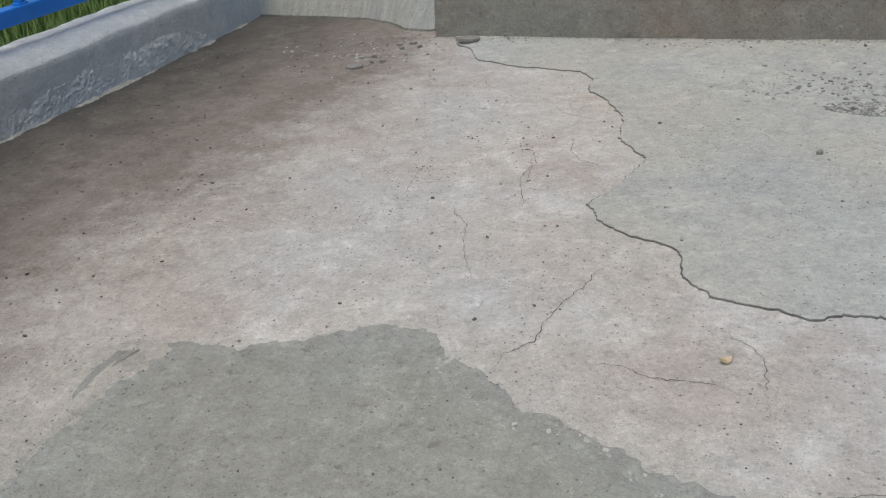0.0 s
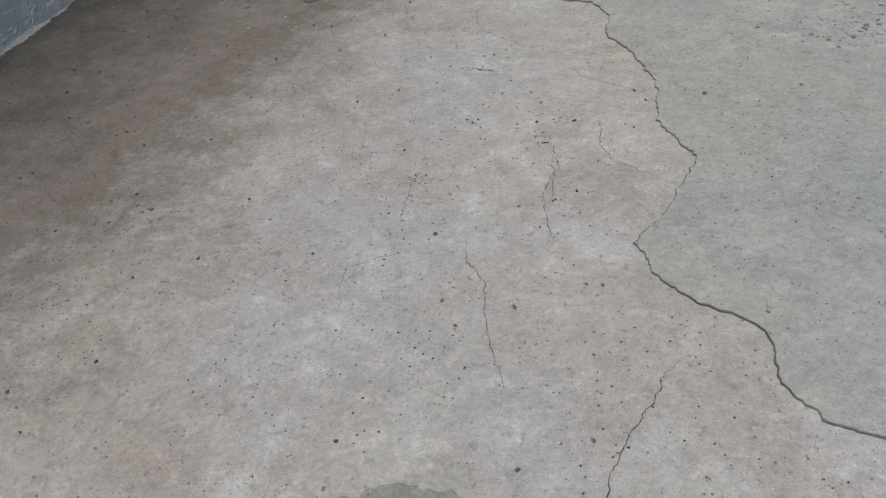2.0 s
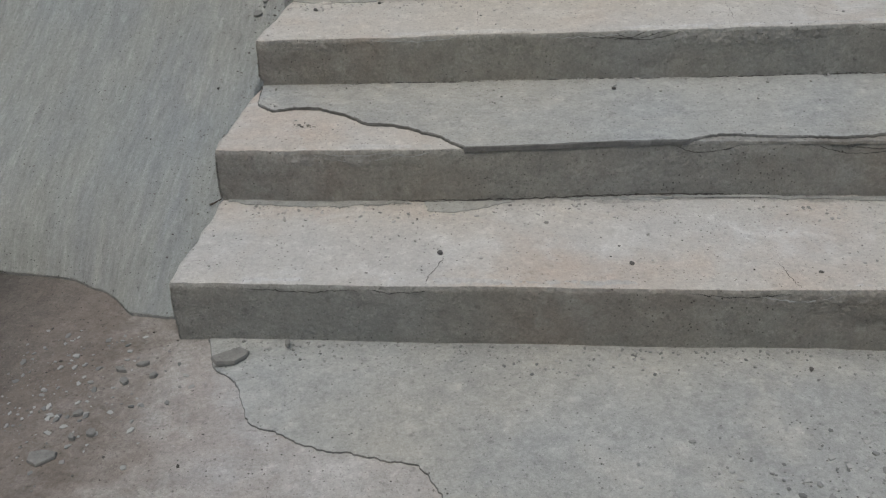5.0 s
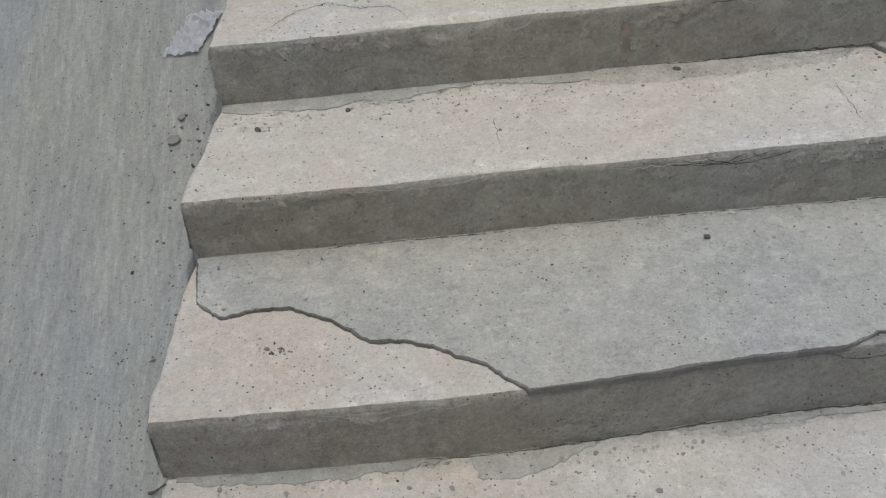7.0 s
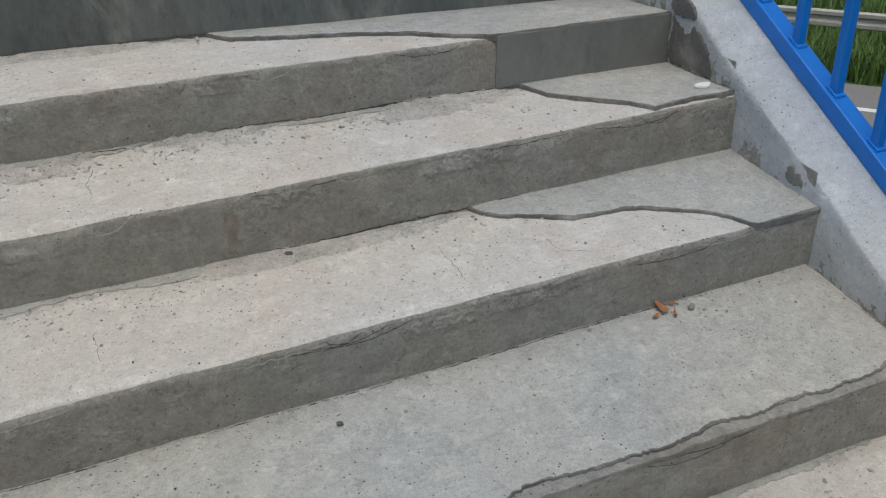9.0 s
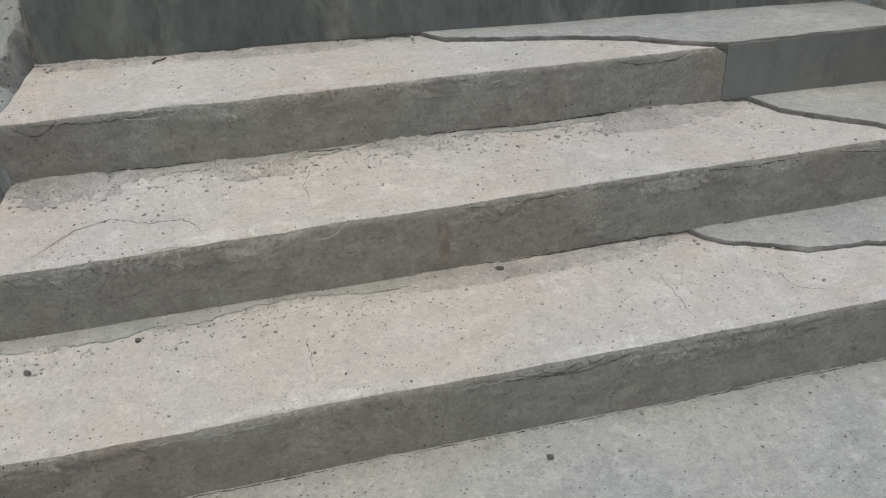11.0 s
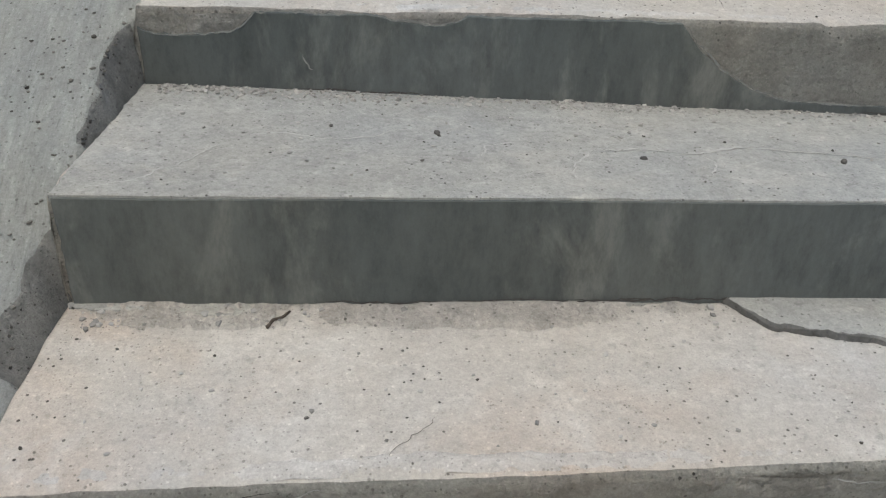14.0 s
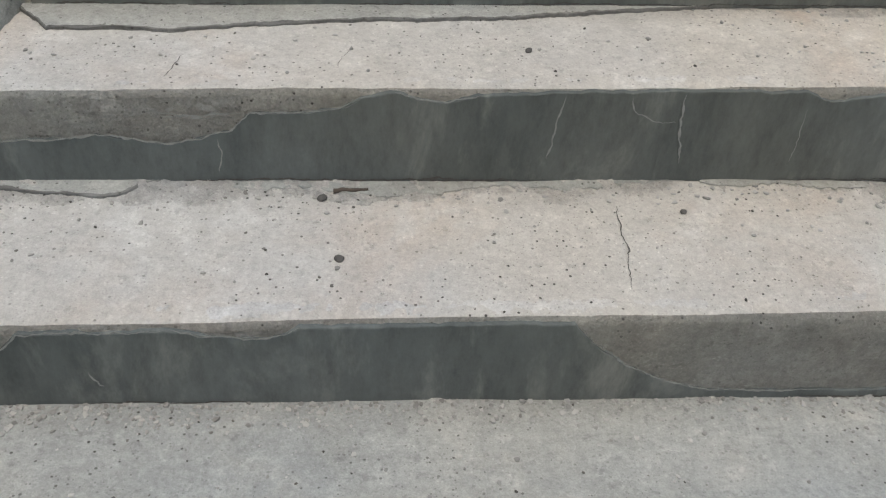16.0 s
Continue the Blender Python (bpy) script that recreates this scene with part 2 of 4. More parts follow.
# ---- builders ----
def part(name, bm, mat, parent=None, label="", smooth=False):
    me = bpy.data.meshes.new(name)
    bmesh.ops.recalc_face_normals(bm, faces=bm.faces)
    if any(e.is_boundary for e in bm.edges) and sum((f.normal.z - f.normal.y) * f.calc_area() for f in bm.faces) < 0:
        bmesh.ops.reverse_faces(bm, faces=bm.faces)
    bm.to_mesh(me)
    bm.free()
    me.materials.append(mat)
    if smooth:
        for p in me.polygons:
            p.use_smooth = True
    ob = new(name, me)
    if parent:
        ob.parent = parent
    if label:
        ob["label"] = label
    return ob


def empty(name, label, category, kind="", group=""):
    return tagged(new(name), label, category, group, kind)


def along(table, v):
    xs, ys = zip(*table)
    return float(np.interp(v, xs, ys))


def wob(x, y, z, scale, seed=0):
    return noise.noise(Vector((x * scale + 17.3 * seed, y * scale - 5.1 * seed, z * scale + 3.7 * seed)))


def jagged(points, closed, step=0.007, seed=0):
    """Points (u, v, amplitude) -> a finer uneven line; the amplitude is that of the stretch after the point."""
    out, n = [], len(points)
    for i in range(n if closed else n - 1):
        (u0, v0, a), (u1, v1, _) = points[i], points[(i + 1) % n]
        length = math.hypot(u1 - u0, v1 - v0)
        count = max(1, int(length / step)) if a else max(1, int(length / 0.08))
        nu, nv = -(v1 - v0) / length, (u1 - u0) / length
        for j in range(count):
            f = j / count
            u, v = u0 + f * (u1 - u0), v0 + f * (v1 - v0)
            fade = min(1, 5 * f, 5 * (1 - f))
            d = a * (wob(u, v, seed, 20, seed) * 1.0 * fade + wob(u, v, seed, 70, seed) * 0.7 + wob(u, v, seed, 190, seed) * 0.45) if a else 0
            out.append((u + d * nu, v + d * nv))
    if not closed:
        out.append(points[-1][:2])
    return out


def shape(points, amp):
    return [(u, v, amp) for u, v in points]


def layer(name, points, place, thick, mat, parent, label="", seed=0, low=-0.006, crumble=0.004, cell=0.05, edge_mat=None):
    """A thin coat with a broken outline, lying on a surface; place(u, v, h) gives the point h above it."""
    line = jagged(points, True, seed=seed)
    if sum(a[0] * b[1] - b[0] * a[1] for a, b in zip(line, line[1:] + line[:1])) < 0:
        line.reverse()
    n = len(line)
    inner = []
    for i, (u, v) in enumerate(line):
        (ua, va), (ub, vb) = line[i - 1], line[(i + 1) % n]
        tx, ty = ub - ua, vb - va
        q = math.hypot(tx, ty) or 1
        c = crumble * (0.8 + 0.7 * wob(u, v, 3, 60, seed) + (1.6 * max(0, wob(u, v, 4, 9, seed)) if edge_mat else 0))
        inner.append((u - ty / q * c, v + tx / q * c))
    us, vs = [p[0] for p in line], [p[1] for p in line]
    pts = [Vector(p) for p in inner]
    u = min(us) + cell / 2
    while u < max(us):
        v = min(vs) + cell / 2
        while v < max(vs):
            pts.append(Vector((u + 0.003 * wob(u, v, 0, 90), v)))
            v += cell
        u += cell
    got, _, faces, origin, _, _ = delaunay_2d_cdt(pts, [], [list(range(n))], 1, 1e-6)
    bm = bmesh.new()
    made = {}
    for f in faces:
        for i in f:
            if i not in made:
                p = got[i]
                made[i] = bm.verts.new(place(p.x, p.y, thick * (1 + 0.12 * wob(p.x, p.y, 1, 9, seed))))
        try:
            bm.faces.new([made[i] for i in f])
        except ValueError:
            pass
    top = []
    where = {}
    for i, src in enumerate(origin):
        for s in src:
            where[s] = i
    rim, foot = [], []
    for i, (u, v) in enumerate(line):
        rim.append(bm.verts.new(place(u, v, thick * (0.72 + (0.75 * wob(u, v, 6, 11, seed) + 0.3 * wob(u, v, 7, 45, seed) if edge_mat else 0)))))
        foot.append(bm.verts.new(place(u, v, low)))
        top.append(made.get(where.get(i)))
    for i in range(n):
        j = (i + 1) % n
        for quad in ((rim[i], rim[j], top[j], top[i]), (foot[i], foot[j], rim[j], rim[i])):
            if None not in quad and len(set(quad)) == 4:
                try:
                    f = bm.faces.new(quad)
                    f.material_index = 1 if edge_mat else 0
                except ValueError:
                    pass
    ob = part(name, bm, mat, parent, label)
    if edge_mat:
        ob.data.materials.append(edge_mat)
    return ob


def crack(points, place, width, parent, seed=0, mat=None, name="crack", amp=0.006, lift=0.0012):
    """A hairline filled with dirt or lime that tapers to both ends."""
    line = jagged(shape(points, amp), False, 0.005, seed)
    bm, n = bmesh.new(), len(line)
    pairs = []
    for i, (u, v) in enumerate(line):
        (ua, va), (ub, vb) = line[max(0, i - 1)], line[min(n - 1, i + 1)]
        tx, ty = ub - ua, vb - va
        q = math.hypot(tx, ty) or 1
        w = width * (0.35 + 1.3 * abs(wob(u, v, 1, 55, seed))) * min(1, 5 * (i + 0.3) / n, 5 * (n - i) / n) / 2
        pairs.append([bm.verts.new(place(u + s * w * -ty / q, v + s * w * tx / q, lift)) for s in (1, -1)])
    for a, b in zip(pairs, pairs[1:]):
        bm.faces.new((a[0], a[1], b[1], b[0]))
    return part(name, bm, mat or CRACK, parent)


def lump(bm, at, size, rng, flat=0.55):
    """One angular crumb, resting on the point at."""
    turn = Euler((rng.uniform(-0.3, 0.3), rng.uniform(-0.3, 0.3), rng.uniform(0, 6.3))).to_matrix()
    sides, low, top = 5, [], []
    for i in range(sides):
        a, r = 2 * math.pi * (i + rng.uniform(-0.3, 0.3)) / sides, rng.uniform(0.7, 1.15)
        x, y = math.cos(a) * r, math.sin(a) * r * 0.75
        low.append(Vector((x * 0.9, y * 0.9, -0.15)))
        top.append(Vector((x * 0.95, y * 0.95, rng.uniform(0.6, 1.0))))
    peak = Vector((rng.uniform(-0.2, 0.2), rng.uniform(-0.2, 0.2), 1.08))
    low, top, (peak,) = [[bm.verts.new(Vector(at) + turn @ (Vector((p.x, p.y, p.z * flat)) * size)) for p in ps] for ps in (low, top, [peak])]
    for i in range(sides):
        j = (i + 1) % sides
        bm.faces.new((low[i], low[j], top[j], top[i]))
        bm.faces.new((top[i], top[j], peak))


def crumbs(name, label, spots, lo, hi, mat, seed, flat=0.55):
    rng, bm = random.Random(seed), bmesh.new()
    for p in spots:
        lump(bm, p, lo + (hi - lo) * rng.random() ** 3, rng, flat)
    return tagged(part(name, bm, mat), label, "grit", kind="stuff")


def stone(name, label, category, at, size, mat, seed, flat=0.4, group=""):
    """A single crumb with worn faces."""
    bm, rng = bmesh.new(), random.Random(seed)
    bmesh.ops.create_icosphere(bm, subdivisions=2, radius=1)
    sx, sy = rng.uniform(0.9, 1.25), rng.uniform(0.65, 0.95)
    for v in bm.verts:
        d = 1 + 0.28 * wob(*v.co, 1.3, seed) + 0.1 * wob(*v.co, 4, seed)
        v.co = Vector((v.co.x * sx * d, v.co.y * sy * d, max(v.co.z * d, -0.45) * flat + 0.45 * flat)) * size
    ob = part(name, bm, mat)
    ob.matrix_basis = pose(*at, 0, 0, rng.uniform(0, 360))
    return tagged(ob, label, category, group)


def flake(name, label, category, at, length, width, mat, seed, turn=0.0, thick=0.008, curl=0.0, tilt=(0, 0)):
    """A flat broken plate with an angular outline."""
    bm, rng = bmesh.new(), random.Random(seed)
    n = 7
    rings = [[], [], []]
    for i in range(n):
        a = 2 * math.pi * (i + rng.uniform(-0.25, 0.25)) / n
        r = rng.uniform(0.72, 1.15)
        u, v = math.cos(a) * r * length / 2, math.sin(a) * r * width / 2
        for ring, f, z in zip(rings, (0.97, 1.0, 0.93), (0, thick * 0.5, thick)):
            ring.append(bm.verts.new((u * f, v * f, z + curl * (u / length) ** 2 * 4)))
    for a, b in zip(rings, rings[1:]):
        for i in range(n):
            bm.faces.new((a[i], a[(i + 1) % n], b[(i + 1) % n], b[i]))
    bm.faces.new(rings[0])
    mid = bm.verts.new((0, 0, thick * 1.05))
    for i in range(n):
        bm.faces.new((rings[2][i], rings[2][(i + 1) % n], mid))
    ob = part(name, bm, mat)
    ob.matrix_basis = pose(*at, tilt[0], tilt[1], turn)
    return tagged(ob, label, category)


def twig(name, label, a, b, radius, mat, seed):
    bm = bmesh.new()
    a, b = Vector(a), Vector(b)
    way = (b - a).normalized()
    side, up = way.cross(Vector((0, 0, 1))).normalized(), Vector((0, 0, 1))
    rings = []
    for i in range(9):
        f = i / 8
        c = a.lerp(b, f) + side * 0.006 * wob(f, 0, 0, 3, seed) + up * radius
        r = radius * (1 - 0.45 * f) * (1 + 0.25 * wob(f, 1, 0, 9, seed))
        rings.append([bm.verts.new(c + side * math.cos(t) * r + up * math.sin(t) * r) for t in np.linspace(0, 2 * math.pi, 7)[:-1]])
    for p, q in zip(rings, rings[1:]):
        for i in range(6):
            bm.faces.new((p[i], p[(i + 1) % 6], q[(i + 1) % 6], q[i]))
    bm.faces.new(rings[0])
    bm.faces.new(rings[-1])
    return tagged(part(name, bm, mat, smooth=True), label, "twig")


# ---- plan ----
NOSE_Y = [0.0, 0.398, 0.838, 1.182, 1.517, 1.854, 2.262, 2.558, 2.83, 3.2]
# heights of each tread: front left, front right, back left, back right
TREAD = [(0.154, 0.156, 0.160, 0.146), (0.304, 0.299, 0.308, 0.330), (0.450, 0.479, 0.477, 0.495), (0.619, 0.652, 0.660, 0.639), (0.795, 0.785, 0.820, 0.760),
         (0.988, 0.930, 0.982, 0.870), (1.118, 1.068, 1.136, 1.090), (1.283, 1.280, 1.287, 1.285), (1.44, 1.44, 1.445, 1.445)]
LEFT = [(0, -0.004), (0.8, 0.008), (1.18, 0.052), (1.515, 0.085), (1.86, 0.127), (2.27, 0.172), (2.56, 0.229), (3.3, 0.35)]
RAMP_Z = [(-0.05, 0.02), (0.0, 0.035), (0.38, 0.163), (0.78, 0.312), (1.1, 0.47), (1.4, 0.645), (1.62, 0.785), (1.853, 0.90), (1.99, 0.985), (2.26, 1.09), (2.4, 1.145), (2.59, 1.22), (3.3, 1.56)]


def left_x(y):
    return along(LEFT, y)


def right_x(y):
    return 2.212 + 0.058 * y


def curb_z(y):
    return 0.085 + 0.52 * y


def nose_y(k, x):
    """The front of step k; the second one runs back a little towards the right parapet."""
    f = min(max((x - 0.45) / 0.85, 0), 1)
    return NOSE_Y[k - 1] + (0.05 * f * f * (3 - 2 * f) if k == 2 else 0.0)


def floor_z(x, y):
    return 0.004 * wob(x, y, 0, 2.5) + 0.0016 * wob(x, y, 0, 13) + 0.0007 * wob(x, y, 0, 40)


def tread_z(k, x, y):
    fl, fr, bl, br = TREAD[k - 1]
    f = (x - left_x(y)) / (right_x(y) - left_x(y))
    g = (y - nose_y(k, x)) / (NOSE_Y[k] - nose_y(k, x))
    return (fl * (1 - f) + fr * f) * (1 - g) + (bl * (1 - f) + br * f) * g + 0.0025 * wob(x, y, k, 4, k) + 0.0011 * wob(x, y, k, 21)


def riser_y(k, x, z):
    y = nose_y(k, x) + 0.004 * wob(x, k, z, 3, k) + 0.0014 * wob(x, k, z, 24)
    if k < 6 and not (k == 5 and x > 1.7):
        y += 0.0045 * max(0, wob(x, k, z * 1.8, 13, k) - 0.12) + 0.0016 * wob(x, k, z * 1.6, 45, k)
    return y


def ramp_z(x, y):
    return along(RAMP_Z, y) + 0.005 * wob(x * 3, y, 0, 3, 6) + 0.0016 * wob(x * 3, y, 0, 20, 6)


def floor_at(u, v, h):
    return (u, v, floor_z(u, v) + h)


def tread_at(k):
    return lambda u, v, h: (u, v, tread_z(k, u, v) + h)


def riser_at(k):
    return lambda u, v, h: (u, riser_y(k, u, v) - h, v)


def chip_of(k, x):
    return max(0, wob(x, k, 0, 8, k) - 0.12) * 0.022 + 0.004 * abs(wob(x, k, 5, 38, k)) + max(0, wob(x, k, 9, 26, k) - 0.2) * 0.014


def nosing_top(k):
    def place(u, v, h):
        c = chip_of(k, u)
        return (u, v, tread_z(k, u, v) - 0.65 * c * math.exp(-max(0, v - nose_y(k, u) - 0.75 * c) ** 2 / 0.02 ** 2) + h)
    return place


def nosing_face(k):
    def place(u, v, h):
        c = chip_of(k, u)
        zt = tread_z(k, u, nose_y(k, u)) - 0.65 * c
        return (u, riser_y(k, u, v) + 0.75 * c * math.exp(-max(0, zt - v) ** 2 / 0.02 ** 2) - h, v)
    return place


def crust(name, u0, u1, v_of, deep, place, high, mat, parent, label, seed, cell=0.0055, lip=0.0):
    """A lumpy skin that runs out raggedly: v_of(u) is its thick edge, deep the width (minus: downwards)."""
    bm, rows = bmesh.new(), []
    nu, nv = int((u1 - u0) / cell), max(4, int(abs(deep) / cell))
    for i in range(nu + 1):
        u = u0 + (u1 - u0) * i / nu
        ends = min(1, 9 * (u - u0), 9 * (u1 - u))
        reach = (0.5 + 1.1 * wob(u, seed, 0, 2.6, seed % 89) + 0.6 * wob(u, seed, 0, 9, seed % 89)) * ends
        row = []
        for j in range(nv + 1):
            s = j / nv
            v = v_of(u) + deep * s
            lump_h = wob(u, v, seed, 16, seed) + 0.7 * wob(u, v, seed, 42, seed) + 0.75 * wob(u, v, seed, 105, seed)
            h = high * ((reach - s) * 1.7 + 0.95 * lump_h - lip * max(0, 1 - s / 0.4) - 6 * max(0, s - 0.72))
            row.append(bm.verts.new(place(u, v, min(max(h, -0.0025), high * 1.6))))
        rows.append(row)
    for a, c in zip(rows, rows[1:]):
        for j in range(nv):
            bm.faces.new((a[j], c[j], c[j + 1], a[j + 1]))
    return part(name, bm, mat, parent, label)


# ---- ground, road and verge ----
def ground_z(x, y):
    away = 0.764 * x + 0.645 * y
    f = min(max((away - 3.6) / 5.0, 0), 1)
    return -0.32 - 2.98 * f * f * (3 - 2 * f) + 0.03 * wob(x, y, 0, 0.7)


bm = bmesh.new()
lines = sorted({round(v, 2) for v in list(np.linspace(-8, 26, 60)) + [-400, -150, -60, -30, -15, 40, 70, 150, 400]})
grid = [[bm.verts.new((x, y, ground_z(x, y))) for y in lines] for x in lines]
for a, b in zip(grid, grid[1:]):
    for j in range(len(lines) - 1):
        bm.faces.new((a[j], b[j], b[j + 1], a[j + 1]))
tagged(part("ground", bm, SOIL, smooth=True), "grassy earth that runs on beside the stairs", "ground", kind="structure")

VIEW, ACROSS = Vector((0.764, 0.645, 0)), Vector((0.645, -0.764, 0))


def strip(name, near, far, z, mat, label, category, length=60):
    bm = bmesh.new()
    rows = [[bm.verts.new(VIEW * d + ACROSS * s + Vector((0, 0, z))) for d in np.linspace(near, far, 5)] for s in np.linspace(-length, length, 9)]
    for a, b in zip(rows, rows[1:]):
        for j in range(4):
            bm.faces.new((a[j], b[j], b[j + 1], a[j + 1]))
    return tagged(part(name, bm, mat), label, category, kind="structure")


strip("road", 9.6, 15.6, -3.24, ASPHALT, "grey asphalt road below the embankment", "road")
strip("road_line", 14.3, 14.45, -3.234, ROADMARK, "white painted edge line of the road", "road marking")

barrier = empty("guard_rail", "weathered grey steel guard rail along the road verge", "guard rail")
bm = bmesh.new()
wave = [(0.0, 0.0), (0.05, 0.03), (0.05, 0.09), (0.0, 0.13), (0.0, 0.18), (0.05, 0.22), (0.05, 0.28), (0.0, 0.31)]
rows = [[bm.verts.new(VIEW * (17.6 - a) + ACROSS * s + Vector((0, 0, -2.86 + b))) for a, b in wave] for s in np.linspace(-12, 12, 13)]
for a, b in zip(rows, rows[1:]):
    for j in range(len(wave) - 1):
        bm.faces.new((a[j], b[j], b[j + 1], a[j + 1]))
part("beam", bm, ZINC, barrier)
for s in np.linspace(-10, 10, 6):
    bm = bmesh.new()
    c = VIEW * 17.7 + ACROSS * s
    bmesh.ops.create_cube(bm, size=1, matrix=Matrix.Translation((c.x, c.y, -2.98)) @ Matrix.Diagonal((0.1, 0.12, 0.9, 1)))
    part("post", bm, ZINC, barrier)


def grass(label, spots, height, seed):
    rng, bm = random.Random(seed), bmesh.new()
    for x, y in spots:
        z = ground_z(x, y) - 0.01
        for _ in range(5):
            a, lean, h = rng.uniform(0, 6.3), rng.uniform(0.1, 0.6), height * rng.uniform(0.4, 1.2)
            w = 0.007 * height / 0.15
            dx, dy = math.cos(a), math.sin(a)
            ox, oy = x + rng.gauss(0, 0.03), y + rng.gauss(0, 0.03)
            vs = [bm.verts.new((ox + dx * lean * h * f * f - dy * w * s * (1 - f * 0.9), oy + dy * lean * h * f * f + dx * w * s * (1 - f * 0.9), z + h * f)) for f, s in ((0, -1), (0, 1), (0.55, 1), (0.55, -1))]
            tip = bm.verts.new((ox + dx * lean * h, oy + dy * lean * h, z + h))
            bm.faces.new(vs)
            bm.faces.new((vs[3], vs[2], tip))
    return tagged(part("grass", bm, GRASS), label, "grass", kind="stuff")


rng = random.Random(5)
grass("long green meadow grass beside the landing parapet", [(-1.2 - 2.6 * rng.random() ** 1.3, rng.uniform(-1.6, 2.6)) for _ in range(9000)], 0.2, 1)
far_spots = []
for _ in range(9000):
    p = VIEW * rng.choice((rng.uniform(15.8, 17.4), rng.uniform(17.8, 27))) + ACROSS * rng.uniform(-7, 7)
    far_spots.append((p.x, p.y))
grass("rank green grass along the road verge", far_spots, 0.5, 2)
grass("green grass on the bank beside the stairs", [(rng.uniform(2.55, 5.5), rng.uniform(-1, 5)) for _ in range(5000)], 0.14, 3)

# ---- landing ----
bm = bmesh.new()
nx, ny = 170, 240
grid = []
for i in range(nx + 1):
    col = []
    for j in range(ny + 1):
        x, y = -0.98 + 3.4 * i / nx, -4.6 + 5.1 * j / ny
        col.append(bm.verts.new((x, y, floor_z(x, y))))
    grid.append(col)
for i in range(nx):
    for j in range(ny):
        bm.faces.new((grid[i][j], grid[i + 1][j], grid[i + 1][j + 1], grid[i][j + 1]))
border = [e for e in bm.edges if e.is_boundary]
down = bmesh.ops.extrude_edge_only(bm, edges=border)["geom"]
for v in [g for g in down if isinstance(g, bmesh.types.BMVert)]:
    v.co.z = -0.4
landing = tagged(part("landing", bm, FLOOR, smooth=True), "cracked cream concrete landing with grey screed remains", "landing", kind="structure")

# ---- stairs ----
stairs = empty("staircase", "worn concrete outdoor stairs with broken screed coats", "staircase", kind="structure")


def build_step(k):
    y0, y1 = NOSE_Y[k - 1], NOSE_Y[k] + (0.12 if k == 1 else 0.03)
    bm, rows, cols = bmesh.new(), [], 380
    for i in range(cols + 1):
        f = i / cols
        xm = left_x(y0) + f * (right_x(y0) + 0.02 - left_x(y0))
        y0 = nose_y(k, xm)
        zt = tread_z(k, xm, y0)
        zb = (tread_z(k - 1, xm, y0) if k > 1 else 0) - 0.03
        chip = chip_of(k, xm)
        row = []
        for g in np.linspace(0, 1, 24):
            row.append((0, zb + g * (zt - 0.012 - zb)))
        for a in np.linspace(0.25, 1.5, 6):
            row.append((0.012 - 0.012 * math.cos(a), zt - 0.012 + 0.012 * math.sin(a)))
        n_face = len(row)
        for g in np.linspace(0.03, 1, 34):
            row.append((0.012 + g * g * (y1 - y0 - 0.012) * 0.5 + g * (y1 - y0 - 0.012) * 0.5, None))
        out = []
        for j, (a, z) in enumerate(row):
            y = y0 + a
            x = xm if z is not None else left_x(y) + f * (right_x(y) + 0.02 - left_x(y))
            if z is None:
                z = tread_z(k, x, y)
            else:
                y = riser_y(k, x, z) + a
            edge = math.exp(-((y - y0) ** 2 + (z - zt) ** 2) / 0.02 ** 2)
            y, z = y + chip * edge * 0.75, z - chip * edge * 0.65
            if i == 0:
                x += 0.008 * wob(y, z, k, 18, 2)
            out.append(bm.verts.new((x, y, z)))
        rows.append(out)
    for a, b in zip(rows, rows[1:]):
        for j in range(len(a) - 1):
            # riser faces take the darker, partly shade-toned cement, treads the cream
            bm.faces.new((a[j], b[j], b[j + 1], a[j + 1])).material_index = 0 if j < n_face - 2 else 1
    for row in (rows[0], rows[-1]):
        foot = [bm.verts.new((v.co.x, v.co.y, row[0].co.z - 0.02)) for v in row]
        for j in range(len(row) - 1):
            bm.faces.new((row[j], row[j + 1], foot[j + 1], foot[j]))
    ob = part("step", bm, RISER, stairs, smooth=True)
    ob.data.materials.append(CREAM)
    return ob


steps = [None] + [build_step(k) for k in range(1, 10)]

# ---- ramp ----
# where the coat has broken away beside a riser: middle, half length, depth
BITES = [(1.455, 0.03, 0.006), (1.745, 0.055, 0.042), (1.82, 0.07, 0.022), (2.06, 0.06, 0.008), (2.185, 0.075, 0.019), (2.5, 0.06, 0.028)]


def bite(y):
    return max(d * max(0, 1 - ((y - m) / w) ** 2) ** 0.6 for m, w, d in BITES)


def step_under(y):
    return max(1, sum(1 for v in NOSE_Y if v <= y))


